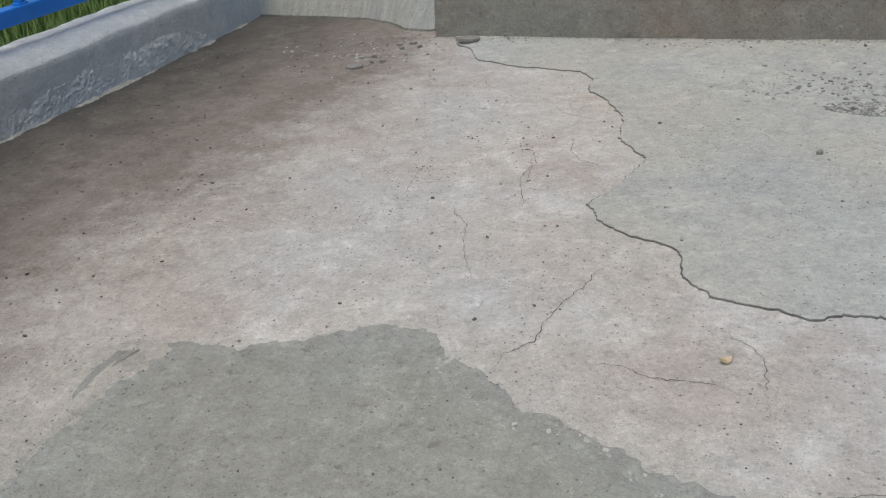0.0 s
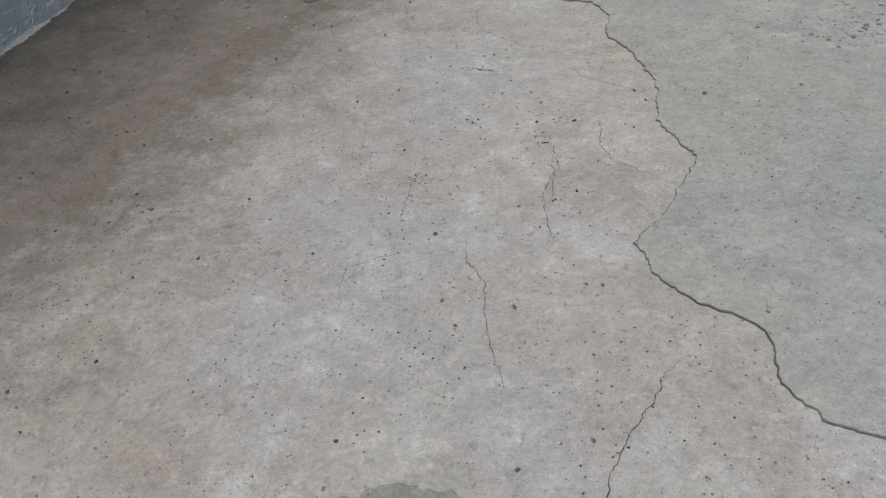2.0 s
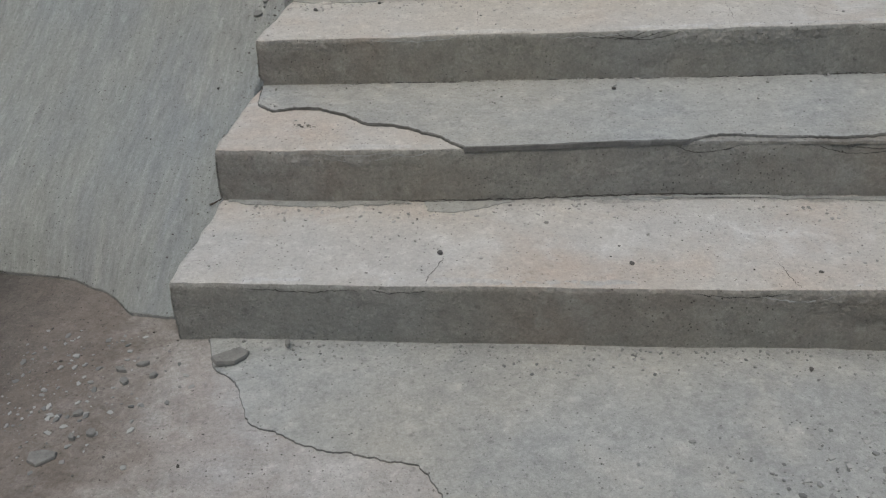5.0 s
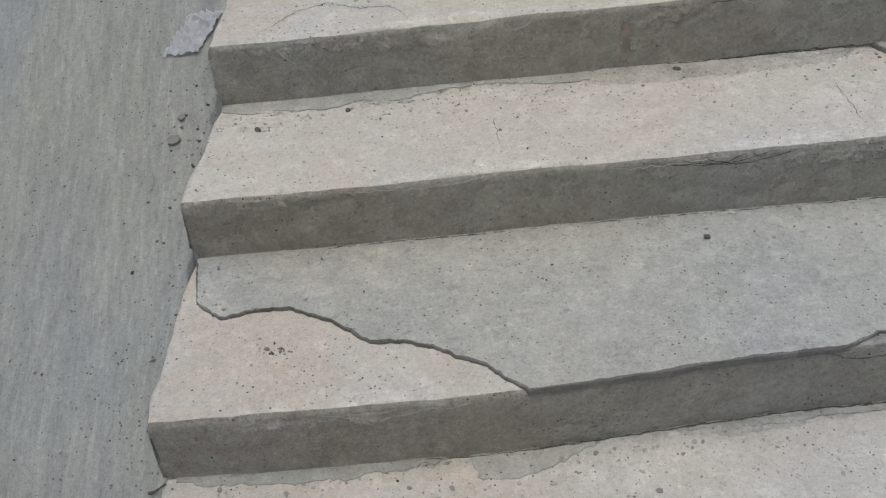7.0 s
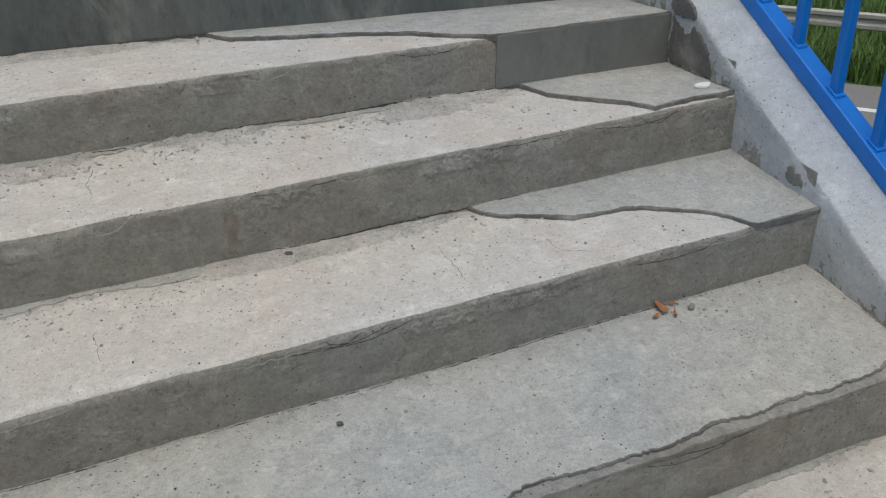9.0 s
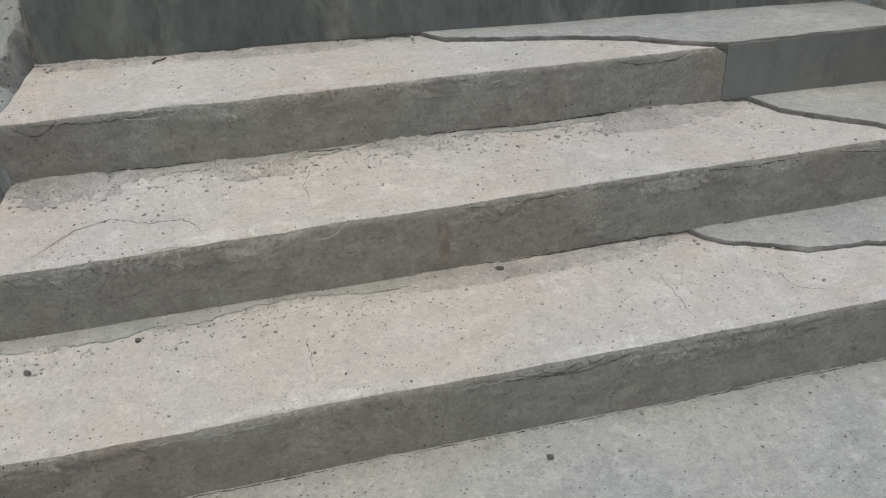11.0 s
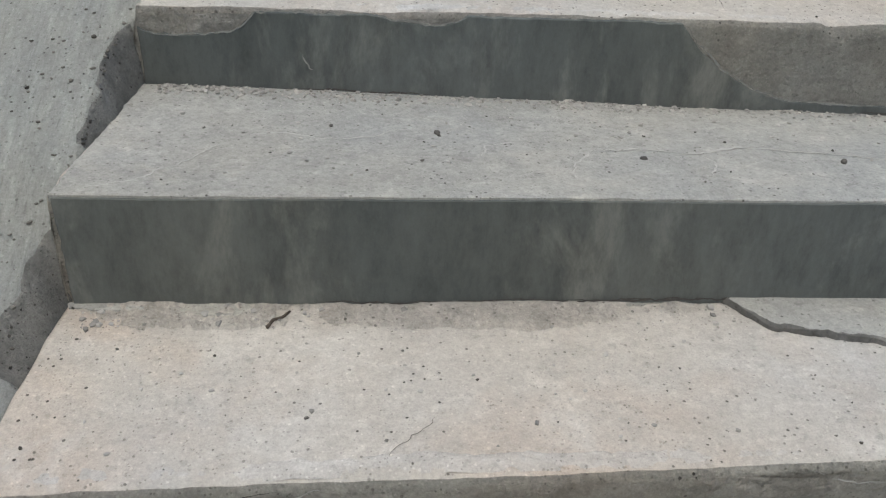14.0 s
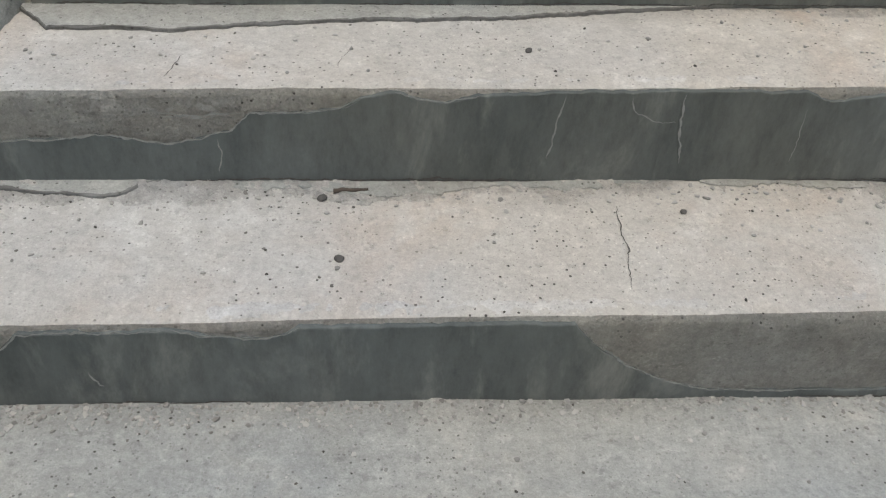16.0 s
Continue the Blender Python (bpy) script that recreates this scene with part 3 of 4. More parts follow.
ramp = empty("pram_ramp", "grey brushed concrete ramp rising beside the stairs", "ramp", kind="structure")
bm = bmesh.new()
nx, ny = 80, 520
rows = []
for i in range(nx + 1):
    f = i / nx
    col = []
    xf = -0.98 + f * 0.97
    front = along([(-0.98, 0.31), (-0.6, 0.28), (-0.42, 0.25), (-0.28, 0.19), (-0.17, 0.10), (0.0, 0.07)], xf) + 0.012 * wob(xf, 0, 0, 12, 4) + 0.006 * wob(xf, 0, 0, 50, 4)
    for j in range(ny + 1):
        g = j / ny
        y = front + g * (3.25 - front)
        x1 = left_x(y) - 0.005 - bite(y) + (0.008 * wob(0, y, 0, 5, 9) - 0.004) * min(1, max(0, y - 0.9)) + (0.006 * wob(0, y, 0, 30, 9) + 0.004 * wob(0, y, 0, 80, 9)) * min(1, y)
        x = -0.98 + f * (x1 + 0.98)
        sink = 1 - math.exp(-((y - front) / 0.10)) if f < 0.97 else 1
        col.append(bm.verts.new((x, y, 0.006 + (ramp_z(x, y) - 0.006) * max(sink, 0.02))))
    rows.append(col)
for a, b in zip(rows, rows[1:]):
    for j in range(ny):
        bm.faces.new((a[j], b[j], b[j + 1], a[j + 1]))
side = rows[-1]
n_side = 7
lower = [side]
for q in range(1, n_side + 1):
    g = q / n_side
    line = []
    for v in side:
        x, y, z = v.co
        foot = min(z - 0.012, tread_z(min(step_under(y), 9), left_x(y), y) - 0.012) if y > 0 else z - 0.1
        line.append(bm.verts.new((x + (max(left_x(y) + 0.006, x + 0.004) - x) * g ** 0.8 + 0.004 * wob(y, q, 0, 40, 3), y, z + (foot - z) * g + 0.003 * wob(y, q, 2, 60, 3) * (1 - g))))
    lower.append(line)
for a, b in zip(lower, lower[1:]):
    for j in range(ny):
        bm.faces.new((a[j], a[j + 1], b[j + 1], b[j])).material_index = 1 if bite(side[j].co.y) > 0.004 else 0
front_line = [r[0] for r in rows]
low = [bm.verts.new((v.co.x, v.co.y - 0.002, -0.03)) for v in front_line]
for j in range(nx):
    bm.faces.new((front_line[j], front_line[j + 1], low[j + 1], low[j])).material_index = 1
slab = part("slab", bm, RAMP, ramp, smooth=True)
slab.data.materials.append(BEDMORTAR)


# ---- curbs and railings ----
def curb(side, x_of, z_of, y0, y1, label):
    """A bevelled parapet; side is +1 where it stands to the right of the stairs."""
    bm = bmesh.new()
    rows, n = [], 300
    sec = [(0.0, -0.75), (0.0, -0.3), (0.0, -0.2), (0.0, -0.15), (0.0, -0.11), (0.0, -0.08), (0.0, -0.05), (0.0, -0.025), (0.0, -0.006), (0.004, 0.0), (0.02, 0.008), (0.04, 0.017), (0.055, 0.022), (0.09, 0.025), (0.13, 0.027), (0.2, 0.028), (0.21, 0.018), (0.212, -0.75)]
    for i in range(n + 1):
        y = y0 + (y1 - y0) * i / n
        x, z = x_of(y), z_of(y)
        row = []
        for a, b in sec:
            rough = 1 + 2.2 * max(0, min(1, (-b - 0.06) * 12))
            w = 0.004 * wob(y, a * 3, b * 3, 7, 5) + 0.0022 * rough * wob(y, a * 3, b, 34, 5)
            row.append(bm.verts.new((x + side * (a + w), y, z + b + w)))
        rows.append(row)
    for a, b in zip(rows, rows[1:]):
        for j in range(len(a) - 1):
            bm.faces.new((a[j], b[j], b[j + 1], a[j + 1]))
    for r in (rows[0], rows[-1]):
        bm.faces.new(r)
    top = empty("parapet", label, "parapet", kind="structure")
    part("wall", bm, CURB, top, smooth=True)
    return top


def tube(bm, a, b, w, h, round_=0.004):
    """A square tube from a to b; w is its width in x, h its height (or depth, where it stands)."""
    a, b = Vector(a), Vector(b)
    upright = abs((b - a).normalized().z) > 0.9
    ring = []
    for p in (a, b):
        ring.append([bm.verts.new(p + (Vector((u, v, 0)) if upright else Vector((u, 0, v)))) for u, v in ((-w / 2, -h / 2), (w / 2, -h / 2), (w / 2, h / 2), (-w / 2, h / 2))])
    for i in range(4):
        j = (i + 1) % 4
        bm.faces.new((ring[0][i], ring[0][j], ring[1][j], ring[1][i]))
    bm.faces.new(ring[0])
    bm.faces.new(ring[1])
    bmesh.ops.bevel(bm, geom=list(bm.edges), offset=round_, segments=2, affect="EDGES", profile=0.5)


def railing(label, x_of, z_of, y0, y1, first, gap, rise=0.0):
    rail = empty("railing", label, "railing")
    bm = bmesh.new()
    tube(bm, (x_of(y0), y0, z_of(y0) + 0.025 + rise), (x_of(y1), y1, z_of(y1) + 0.025 + rise), 0.055, 0.05)
    part("bottom_rail", bm, BLUE, rail)
    bm = bmesh.new()
    tube(bm, (x_of(y0), y0, z_of(y0) + 0.85), (x_of(y1), y1, z_of(y1) + 0.85), 0.055, 0.05)
    part("top_rail", bm, BLUE, rail)
    y = first
    while y < y1 - 0.05:
        bm = bmesh.new()
        tube(bm, (x_of(y), y, z_of(y) + 0.04 + rise), (x_of(y), y, z_of(y) + 0.83), 0.026, 0.026)
        bar = part("baluster", bm, BLUE, rail)
        bm = bmesh.new()
        slope = (z_of(y + 0.05) - z_of(y - 0.05)) / 0.1
        tube(bm, (x_of(y), y - 0.019, z_of(y) - 0.019 * slope + 0.052 + rise), (x_of(y), y + 0.019, z_of(y) + 0.019 * slope + 0.052 + rise), 0.034, 0.01, 0.003)
        part("weld", bm, BLUE, bar)
        y += gap
    if rise:
        for y in np.arange(y0 + 0.1, y1, 1.5):
            bm = bmesh.new()
            tube(bm, (x_of(y), y, z_of(y) - 0.03), (x_of(y), y, z_of(y) + 0.83), 0.045, 0.045)
            part("post", bm, BLUE, rail)
    return rail


def left_curb_x(y):
    return -0.905 - 0.03 * min(max(y + 0.2, 0), 2)


def left_curb_z(y):
    return 0.17 if y < 0.1 else 0.17 + along(RAMP_Z, y) - along(RAMP_Z, 0.1)


right_curb = curb(1, right_x, curb_z, -0.1, 3.3, "pale grey flaking whitewashed parapet beside the stairs")
left_curb = curb(-1, left_curb_x, left_curb_z, -4.6, 3.3, "pale blue-grey whitewashed parapet with a rough damp foot")
railing("bright blue painted steel railing on the sloping parapet", lambda y: right_x(y) + 0.16, lambda y: curb_z(y) + 0.028, 0.0, 3.3, 0.068, 0.1575)
railing("bright blue painted steel railing above the landing parapet", lambda y: left_curb_x(y) - 0.12, lambda y: left_curb_z(y) + 0.028, -4.6, 0.0, -4.5, 0.1575, 0.07)

# plaster that has come off the foot of the right parapet
def curb_at(u, v, h):
    return (right_x(u) - h, u, v)


layer("bare_patch", shape([(1.30, 0.66), (1.33, 0.73), (1.40, 0.775), (1.44, 0.745), (1.50, 0.79), (1.515, 0.66)], 0.012), curb_at, 0.004, BROKEN, right_curb, "bare grey mortar", 31)
layer("bare_patch", shape([(1.40, 0.80), (1.43, 0.835), (1.47, 0.86), (1.515, 0.86), (1.51, 0.80), (1.46, 0.79)], 0.012), curb_at, 0.004, BROKEN, right_curb, "bare grey mortar", 32)
layer("bare_patch", shape([(0.90, 0.51), (0.92, 0.535), (0.955, 0.545), (0.965, 0.515), (0.94, 0.505)], 0.012), curb_at, 0.003, STONE, right_curb, "bare sandy mortar", 33)

for k in (2, 3, 4, 5):
    crust("flaked_foot", nose_y(k, 2.2) + 0.03, NOSE_Y[k] + 0.01, lambda u, k=k: tread_z(k, right_x(u), u) - 0.002, 0.085, curb_at, 0.004, WORN, right_curb, "bare ragged mortar where the whitewash came off", 30 + k, 0.005)

# ---- coats of screed on the landing ----
layer("screed", shape([(0.10, -0.10), (0.183, -0.172), (0.236, -0.284), (0.379, -0.350), (0.608, -0.392), (0.659, -0.463), (0.67, -0.574), (0.733, -0.65), (0.802, -0.783), (0.812, -0.863), (0.819, -0.951), (0.904, -1.065), (0.885, -1.15), (0.86, -1.257), (0.821, -1.345), (0.862, -1.42), (0.936, -1.482), (0.989, -1.497), (1.029, -1.525), (1.05, -1.626), (1.11, -1.682), (1.19, -1.698), (1.27, -1.716), (1.313, -1.692), (1.368, -1.686), (1.413, -1.722)], 0.007)
      + shape([(1.447, -1.80), (1.452, -1.874), (1.436, -1.912), (1.402, -1.939), (1.401, -2.018), (1.402, -2.063), (1.364, -2.102), (1.274, -2.146), (1.18, -2.168)], 0.009) + [(1.6, -2.7, 0), (2.24, -2.7, 0), (2.24, 0.012, 0), (0.06, 0.012, 0)],
      floor_at, 0.0036, SCREED, landing, "raised grey screed coat", 1, crumble=0.0018, edge_mat=BROKEN)
layer("screed", shape([(0.20, -3.2), (0.19, -2.8), (0.205, -2.45), (0.195, -2.3), (0.20, -2.19), (0.235, -2.10), (0.235, -2.02)], 0.012) + shape([(0.372, -2.013), (0.472, -1.962), (0.54, -1.92), (0.60, -1.885), (0.655, -1.882), (0.69, -1.91), (0.718, -1.955), (0.80, -1.992), (0.868, -2.055), (0.923, -2.062), (1.0, -2.10), (1.061, -2.143), (1.18, -2.168)], 0.014) + [(1.6, -2.7, 0), (2.24, -2.7, 0), (2.24, -4.55, 0), (0.22, -4.55, 0.03)],
      floor_at, 0.003, DUSTY, landing, "thin grey screed coat", 2, crumble=0.006)
layer("mortar_band", shape([(0.245, -2.03), (0.19, -2.02), (0.13, -2.07), (0.085, -2.16), (0.09, -2.28), (0.12, -2.42), (0.115, -2.7), (0.14, -3.2), (0.21, -3.2), (0.20, -2.8), (0.215, -2.45), (0.215, -2.3), (0.225, -2.19), (0.255, -2.10)], 0.02), floor_at, 0.0042, ROUGHCOAT, landing, "pale rough mortar band along the screed", 5, crumble=0.009)
bm, rows = bmesh.new(), []
for i in range(121):
    f = i / 120
    y = -2.05 - 0.75 * f
    x = 0.178 + 0.02 * math.sin(2.2 * f * 3.1) + 0.006 * wob(0, y, 0, 14, 3)
    high = 0.007 * min(1, 8 * f, 4 * (1 - f)) * (0.75 + 0.5 * wob(0, y, 1, 9, 3))
    row = []
    for a in np.linspace(-1, 1, 11):
        h = 0.0042 + high * (1 - abs(a)) ** 0.8 + 0.0012 * wob(x + 0.03 * a, y, 0, 70, 8) if abs(a) < 0.95 else 0.001
        px = x + a * (0.016 if a < 0 else 0.03)
        row.append(bm.verts.new((px, y, floor_z(px, y) + h)))
    rows.append(row)
for a, b in zip(rows, rows[1:]):
    for j in range(10):
        bm.faces.new((a[j], b[j], b[j + 1], a[j + 1]))
part("mortar_ridge", bm, ROUGHCOAT, landing, "low ridge of trowelled mortar", smooth=True)
layer("smear", shape([(0.17, -2.065), (0.205, -2.055), (0.195, -2.13), (0.188, -2.20), (0.178, -2.19), (0.165, -2.12)], 0.003), floor_at, 0.0075, DUSTY, landing, "smooth grey trowel smear", 6, crumble=0.002)

n = 40
for line, w in (([(0.927, -1.582), (0.892, -1.66), (0.855, -1.781), (0.845, -1.878), (0.81, -1.919), (0.806, -1.978)], 0.0035),
                ([(0.923, -1.924), (0.986, -1.911), (1.038, -1.933), (1.123, -1.929), (1.17, -1.95)], 0.003),
                ([(1.116, -1.771), (1.17, -1.813), (1.193, -1.846), (1.203, -1.904), (1.204, -1.954)], 0.003),
                ([(0.533, -1.357), (0.558, -1.435), (0.602, -1.482), (0.626, -1.581), (0.668, -1.667), (0.685, -1.733)], 0.003),
                ([(0.634, -1.077), (0.649, -1.148), (0.651, -1.257), (0.694, -1.384)], 0.003),
                ([(0.39, -1.21), (0.408, -1.356)], 0.003), ([(0.473, -1.405), (0.358, -1.476), (0.362, -1.532), (0.39, -1.591)], 0.002),
                ([(1.435, -1.743), (1.43, -1.80), (1.426, -1.882), (1.43, -1.903)], 0.005),
                ([(0.316, -0.456), (0.365, -0.571), (0.441, -0.618), (0.512, -0.656)], 0.0028),
                ([(0.595, -0.705), (0.644, -0.777), (0.742, -0.819), (0.802, -0.852)], 0.0028),
                ([(0.699, -0.926), (0.721, -1.039), (0.754, -1.105), (0.845, -1.145)], 0.0028),
                ([(0.599, -1.026), (0.635, -1.071), (0.655, -1.142), (0.662, -1.257)], 0.0028),
                ([(0.373, -0.761), (0.446, -0.77)], 0.005), ([(0.05, -0.56), (0.14, -0.62), (0.25, -0.63)], 0.002)):
    n += 1
    crack(line, floor_at, w * 0.6, landing, n, None, "crack", 0.007)

# ---- coats on the steps ----


def front(k, x0, x1, amp=0.001):
    """The front of a coat that runs out to the nosing."""
    return [(x, riser_y(k, x, tread_z(k, x, nose_y(k, x))) - 0.002, amp) for x in np.linspace(x0, x1, max(2, int((x1 - x0) / 0.03)))]


layer("bedding", shape([(x, nose_y(2, x) + 0.001) for x in (1.22, 1.35, 1.5, 1.7, 1.9, 2.22)] + [(2.225, 0.53), (1.7, 0.52), (1.27, 0.475)], 0.003), tread_at(2), 0.002, WORN, steps[2], "bare rough bedding under the broken coat", 60)
for k, x0, x1, deep, high in ((1, 0.3, 2.1, 0.05, 0.0035), (3, 0.05, 1.50, 0.075, 0.0035), (4, 0.07, 1.82, 0.14, 0.007), (5, 0.11, 1.08, 0.075, 0.005), (6, 0.2, 2.25, 0.04, 0.008), (7, 0.2, 2.2, 0.075, 0.0045), (8, 0.55, 2.2, 0.05, 0.003)):
    crust("bedding", x0, x1, lambda u, k=k: nose_y(k + 1, u) + 0.003, -deep, tread_at(k), high, ROUGHCOAT, steps[k], "rough crumbling grey mortar along the riser", 60 + k)
def cove(k, x0, x1, deep, seed):
    """A smeared fillet of cement along the foot of the next riser."""
    rng = random.Random(seed)
    xs = np.linspace(x0, x1, max(4, int((x1 - x0) / 0.07)))
    edge = [(x, nose_y(k + 1, x) - deep * (0.35 + 0.9 * rng.random()) * min(1, 6 * (x - x0) + 0.3, 6 * (x1 - x) + 0.3), 0.009) for x in xs]
    layer("cove", edge + [(x1, nose_y(k + 1, x1) + 0.008, 0), (x0, nose_y(k + 1, x0) + 0.008, 0)], tread_at(k), 0.0045, COVE, steps[k], "smeared grey cement along the riser", seed, crumble=0.014)


for k, x0, x1, deep in ((1, 0.02, 0.5, 0.03), (1, 0.9, 2.1, 0.02), (3, 0.03, 0.62, 0.05), (3, 0.62, 1.45, 0.035), (4, 0.10, 0.85, 0.028), (4, 0.9, 1.8, 0.02), (5, 0.42, 1.02, 0.016), (7, 0.55, 1.3, 0.03), (7, 1.35, 2.2, 0.022)):
    cove(k, x0, x1, deep, 900 + 10 * k + int(x0 * 5))
layer("screed", shape([(0.537, 0.41), (0.558, 0.346), (0.626, 0.342), (0.719, 0.379), (0.777, 0.41)], 0.008), tread_at(1), 0.004, SCREED, steps[1], "smear of grey screed", 3)
layer("screed", shape([(0.015, 0.845), (0.036, 0.705), (0.089, 0.649), (0.147, 0.661), (0.222, 0.661), (0.30, 0.62), (0.381, 0.552), (0.453, 0.543), (0.518, 0.51), (0.585, 0.471)], 0.005) + front(2, 0.65, 1.2) + shape([(x, nose_y(2, x) + d) for x, d in ((1.25, 0.016), (1.302, 0.03), (1.40, 0.02), (1.521, 0.016), (1.61, 0.012), (1.69, 0.028), (1.807, 0.02), (1.918, 0.026), (2.05, 0.018))], 0.007) + [(2.228, 0.49, 0), (2.25, 0.846, 0)],
      tread_at(2), 0.008, SCREED, steps[2], "broken grey screed coat", 4, edge_mat=BROKEN)
layer("screed", [(1.50, 1.187, 0.004)] + shape([(1.53, 1.14), (1.56, 1.115), (1.636, 1.079), (1.71, 1.035), (1.786, 1.03), (1.861, 1.02), (1.933, 0.985), (2.01, 0.935), (2.043, 0.895)], 0.004) + front(3, 2.075, 2.262) + [(2.285, 1.187, 0)],
      tread_at(3), 0.010, SCREED, steps[3], "broken grey screed coat", 5, edge_mat=BROKEN)
layer("screed", [(1.815, 1.522, 0.004)] + shape([(1.851, 1.417), (1.911, 1.344), (1.983, 1.27), (2.031, 1.19), (2.15, 1.205), (2.278, 1.20)], 0.005) + [(2.30, 1.522, 0)],
      tread_at(4), 0.012, SCREED, steps[4], "broken grey screed coat", 6, edge_mat=BROKEN)
layer("screed", [(1.06, 1.858, 0.003)] + shape([(1.109, 1.785), (1.214, 1.757), (1.319, 1.735), (1.45, 1.70), (1.56, 1.655), (1.65, 1.575)], 0.005) + front(5, 1.748, 2.298) + [(2.318, 1.858, 0)],
      tread_at(5), 0.011, SCREED, steps[5], "broken grey screed coat", 7, edge_mat=BROKEN)
layer("screed", [(0.12, 1.861, 0.003)] + shape([(0.13, 1.842), (0.25, 1.836), (0.32, 1.828), (0.356, 1.820), (0.381, 1.839)], 0.003) + [(0.40, 1.86, 0)], tread_at(5), 0.004, SCREED, steps[5], "thin strip of grey screed", 8)
layer("screed", front(6, left_x(1.854) + 0.006, right_x(1.854)) + [(right_x(2.26), 2.266, 0), (left_x(2.262) + 0.002, 2.266, 0.004)],
      tread_at(6), 0.006, SCREED, steps[6], "smooth grey screed coat with healed cracks", 9)
layer("screed", [(0.225, 2.562, 0.003)] + shape([(0.272, 2.535), (0.355, 2.522), (0.445, 2.52), (0.49, 2.545)], 0.004) + [(0.53, 2.562, 0)], tread_at(7), 0.006, SCREED, steps[7], "thin strip of grey screed", 10, edge_mat=BROKEN)
layer("screed", [(0.26, 2.834, 0.003)] + shape([(0.328, 2.748), (0.429, 2.748), (0.515, 2.738), (0.617, 2.757), (0.768, 2.772), (0.961, 2.778), (1.114, 2.788), (1.258, 2.812), (1.40, 2.822)], 0.005) + [(1.5, 2.834, 0)],
      tread_at(8), 0.006, SCREED, steps[8], "strip of grey screed", 11, edge_mat=BROKEN)


def lo_z(k, x):
    return tread_z(k - 1, x, NOSE_Y[k - 1]) + 0.002


def hi_z(k, x, d=0.004):
    return tread_z(k, x, NOSE_Y[k - 1]) + d


def plaster(k, x0, x1, top, seed, amp=0.003, thick=0.004, mat=None, label="dark smooth trowelled plaster"):
    foot = [(x, lo_z(k, x), 0.002) for x in np.linspace(x1, x0, 5)]
    layer("plaster", [(u, v, amp) for u, v in top] + foot, riser_at(k), thick, mat or PLASTER, steps[k], label, seed, low=-0.004, crumble=0.002)


def full_top(k, x0, x1, d=0.004):
    return [(x, hi_z(k, x, d)) for x in np.linspace(x0, x1, 40)]


plaster(5, 1.748, 2.30, full_top(5, 1.752, 2.30, 0.006), 12, 0.002, 0.004, PLASTER_PALE, "grey smooth trowelled plaster")
plaster(6, 0.135, 2.318, full_top(6, 0.135, 2.318, 0.001), 13, 0.0008)
plaster(7, 0.176, 2.34, [(0.176, 1.084), (0.203, 1.073), (0.283, 1.072), (0.335, 1.081), (0.366, 1.109), (0.432, 1.108), (0.501, 1.103), (0.546, 1.108), (0.587, 1.096), (0.66, 1.085), (0.697, 1.093), (0.716, 1.103), (0.85, 1.098), (1.085, 1.091), (1.117, 1.052), (1.167, 1.008), (1.234, 0.970), (1.299, 0.950), (1.388, 0.943), (1.70, 0.925), (2.34, 0.88)], 14)
plaster(8, 0.235, 2.35, [(0.235, 1.205), (0.297, 1.207), (0.375, 1.21), (0.426, 1.217), (0.475, 1.207), (0.525, 1.197), (0.57, 1.207), (0.619, 1.22), (0.646, 1.248), (0.726, 1.247), (0.774, 1.254), (0.807, 1.272), (0.855, 1.28), (0.887, 1.27), (0.929, 1.262), (0.977, 1.274), (1.102, 1.279), (1.272, 1.280), (1.485, 1.275), (1.527, 1.257), (1.604, 1.268), (1.9, 1.277), (2.35, 1.275)], 15)
plaster(9, 0.29, 2.37, full_top(9, 0.29, 2.37), 16, 0.001)

layer("rust_stain", shape([(0.945, 0.50), (0.968, 0.50), (0.966, 0.56), (0.972, 0.605), (0.948, 0.605), (0.952, 0.55)], 0.008), riser_at(4), 0.0008, RUST, steps[4], "brown rust wash", 91, crumble=0.001)
# lime bloom along the edges of the plaster and healed cracks
n = 100
for k, line, w in ((7, [(0.176, 1.086), (0.203, 1.075), (0.283, 1.074), (0.335, 1.083), (0.366, 1.111), (0.432, 1.110), (0.501, 1.105), (0.546, 1.110)], 0.004), (7, [(0.546, 1.110), (0.587, 1.098), (0.66, 1.087), (0.697, 1.095), (0.716, 1.105)], 0.004),
                   (7, [(1.085, 1.095), (1.117, 1.055), (1.167, 1.011), (1.234, 0.973), (1.299, 0.952), (1.388, 0.945), (1.50, 0.940)], 0.004), (7, [(0.44, 1.04), (0.448, 1.02), (0.455, 1.012)], 0.003),
                   (8, [(0.25, 1.207), (0.375, 1.212), (0.426, 1.219), (0.525, 1.199), (0.619, 1.222), (0.646, 1.25), (0.774, 1.256), (0.807, 1.274)], 0.004),
                   (8, [(0.855, 1.282), (0.887, 1.272), (0.929, 1.264), (0.977, 1.276)], 0.004), (8, [(0.50, 1.245), (0.58, 1.243), (0.64, 1.25)], 0.003),
                   (8, [(1.106, 1.275), (1.099, 1.231), (1.09, 1.164)], 0.0042), (8, [(1.289, 1.277), (1.293, 1.228), (1.307, 1.149)], 0.0042), (8, [(1.49, 1.25), (1.489, 1.151)], 0.0025), (8, [(0.496, 1.257), (0.548, 1.246), (0.62, 1.249)], 0.0035), (8, [(1.209, 1.277), (1.215, 1.25), (1.253, 1.229), (1.285, 1.228)], 0.0022),
                   (8, [(0.596, 1.207), (0.6, 1.18), (0.593, 1.150)], 0.0035)):
    n += 1
    crack(line, riser_at(k), w, steps[k], n, PALE, "lime_line", 0.004, 0.006)
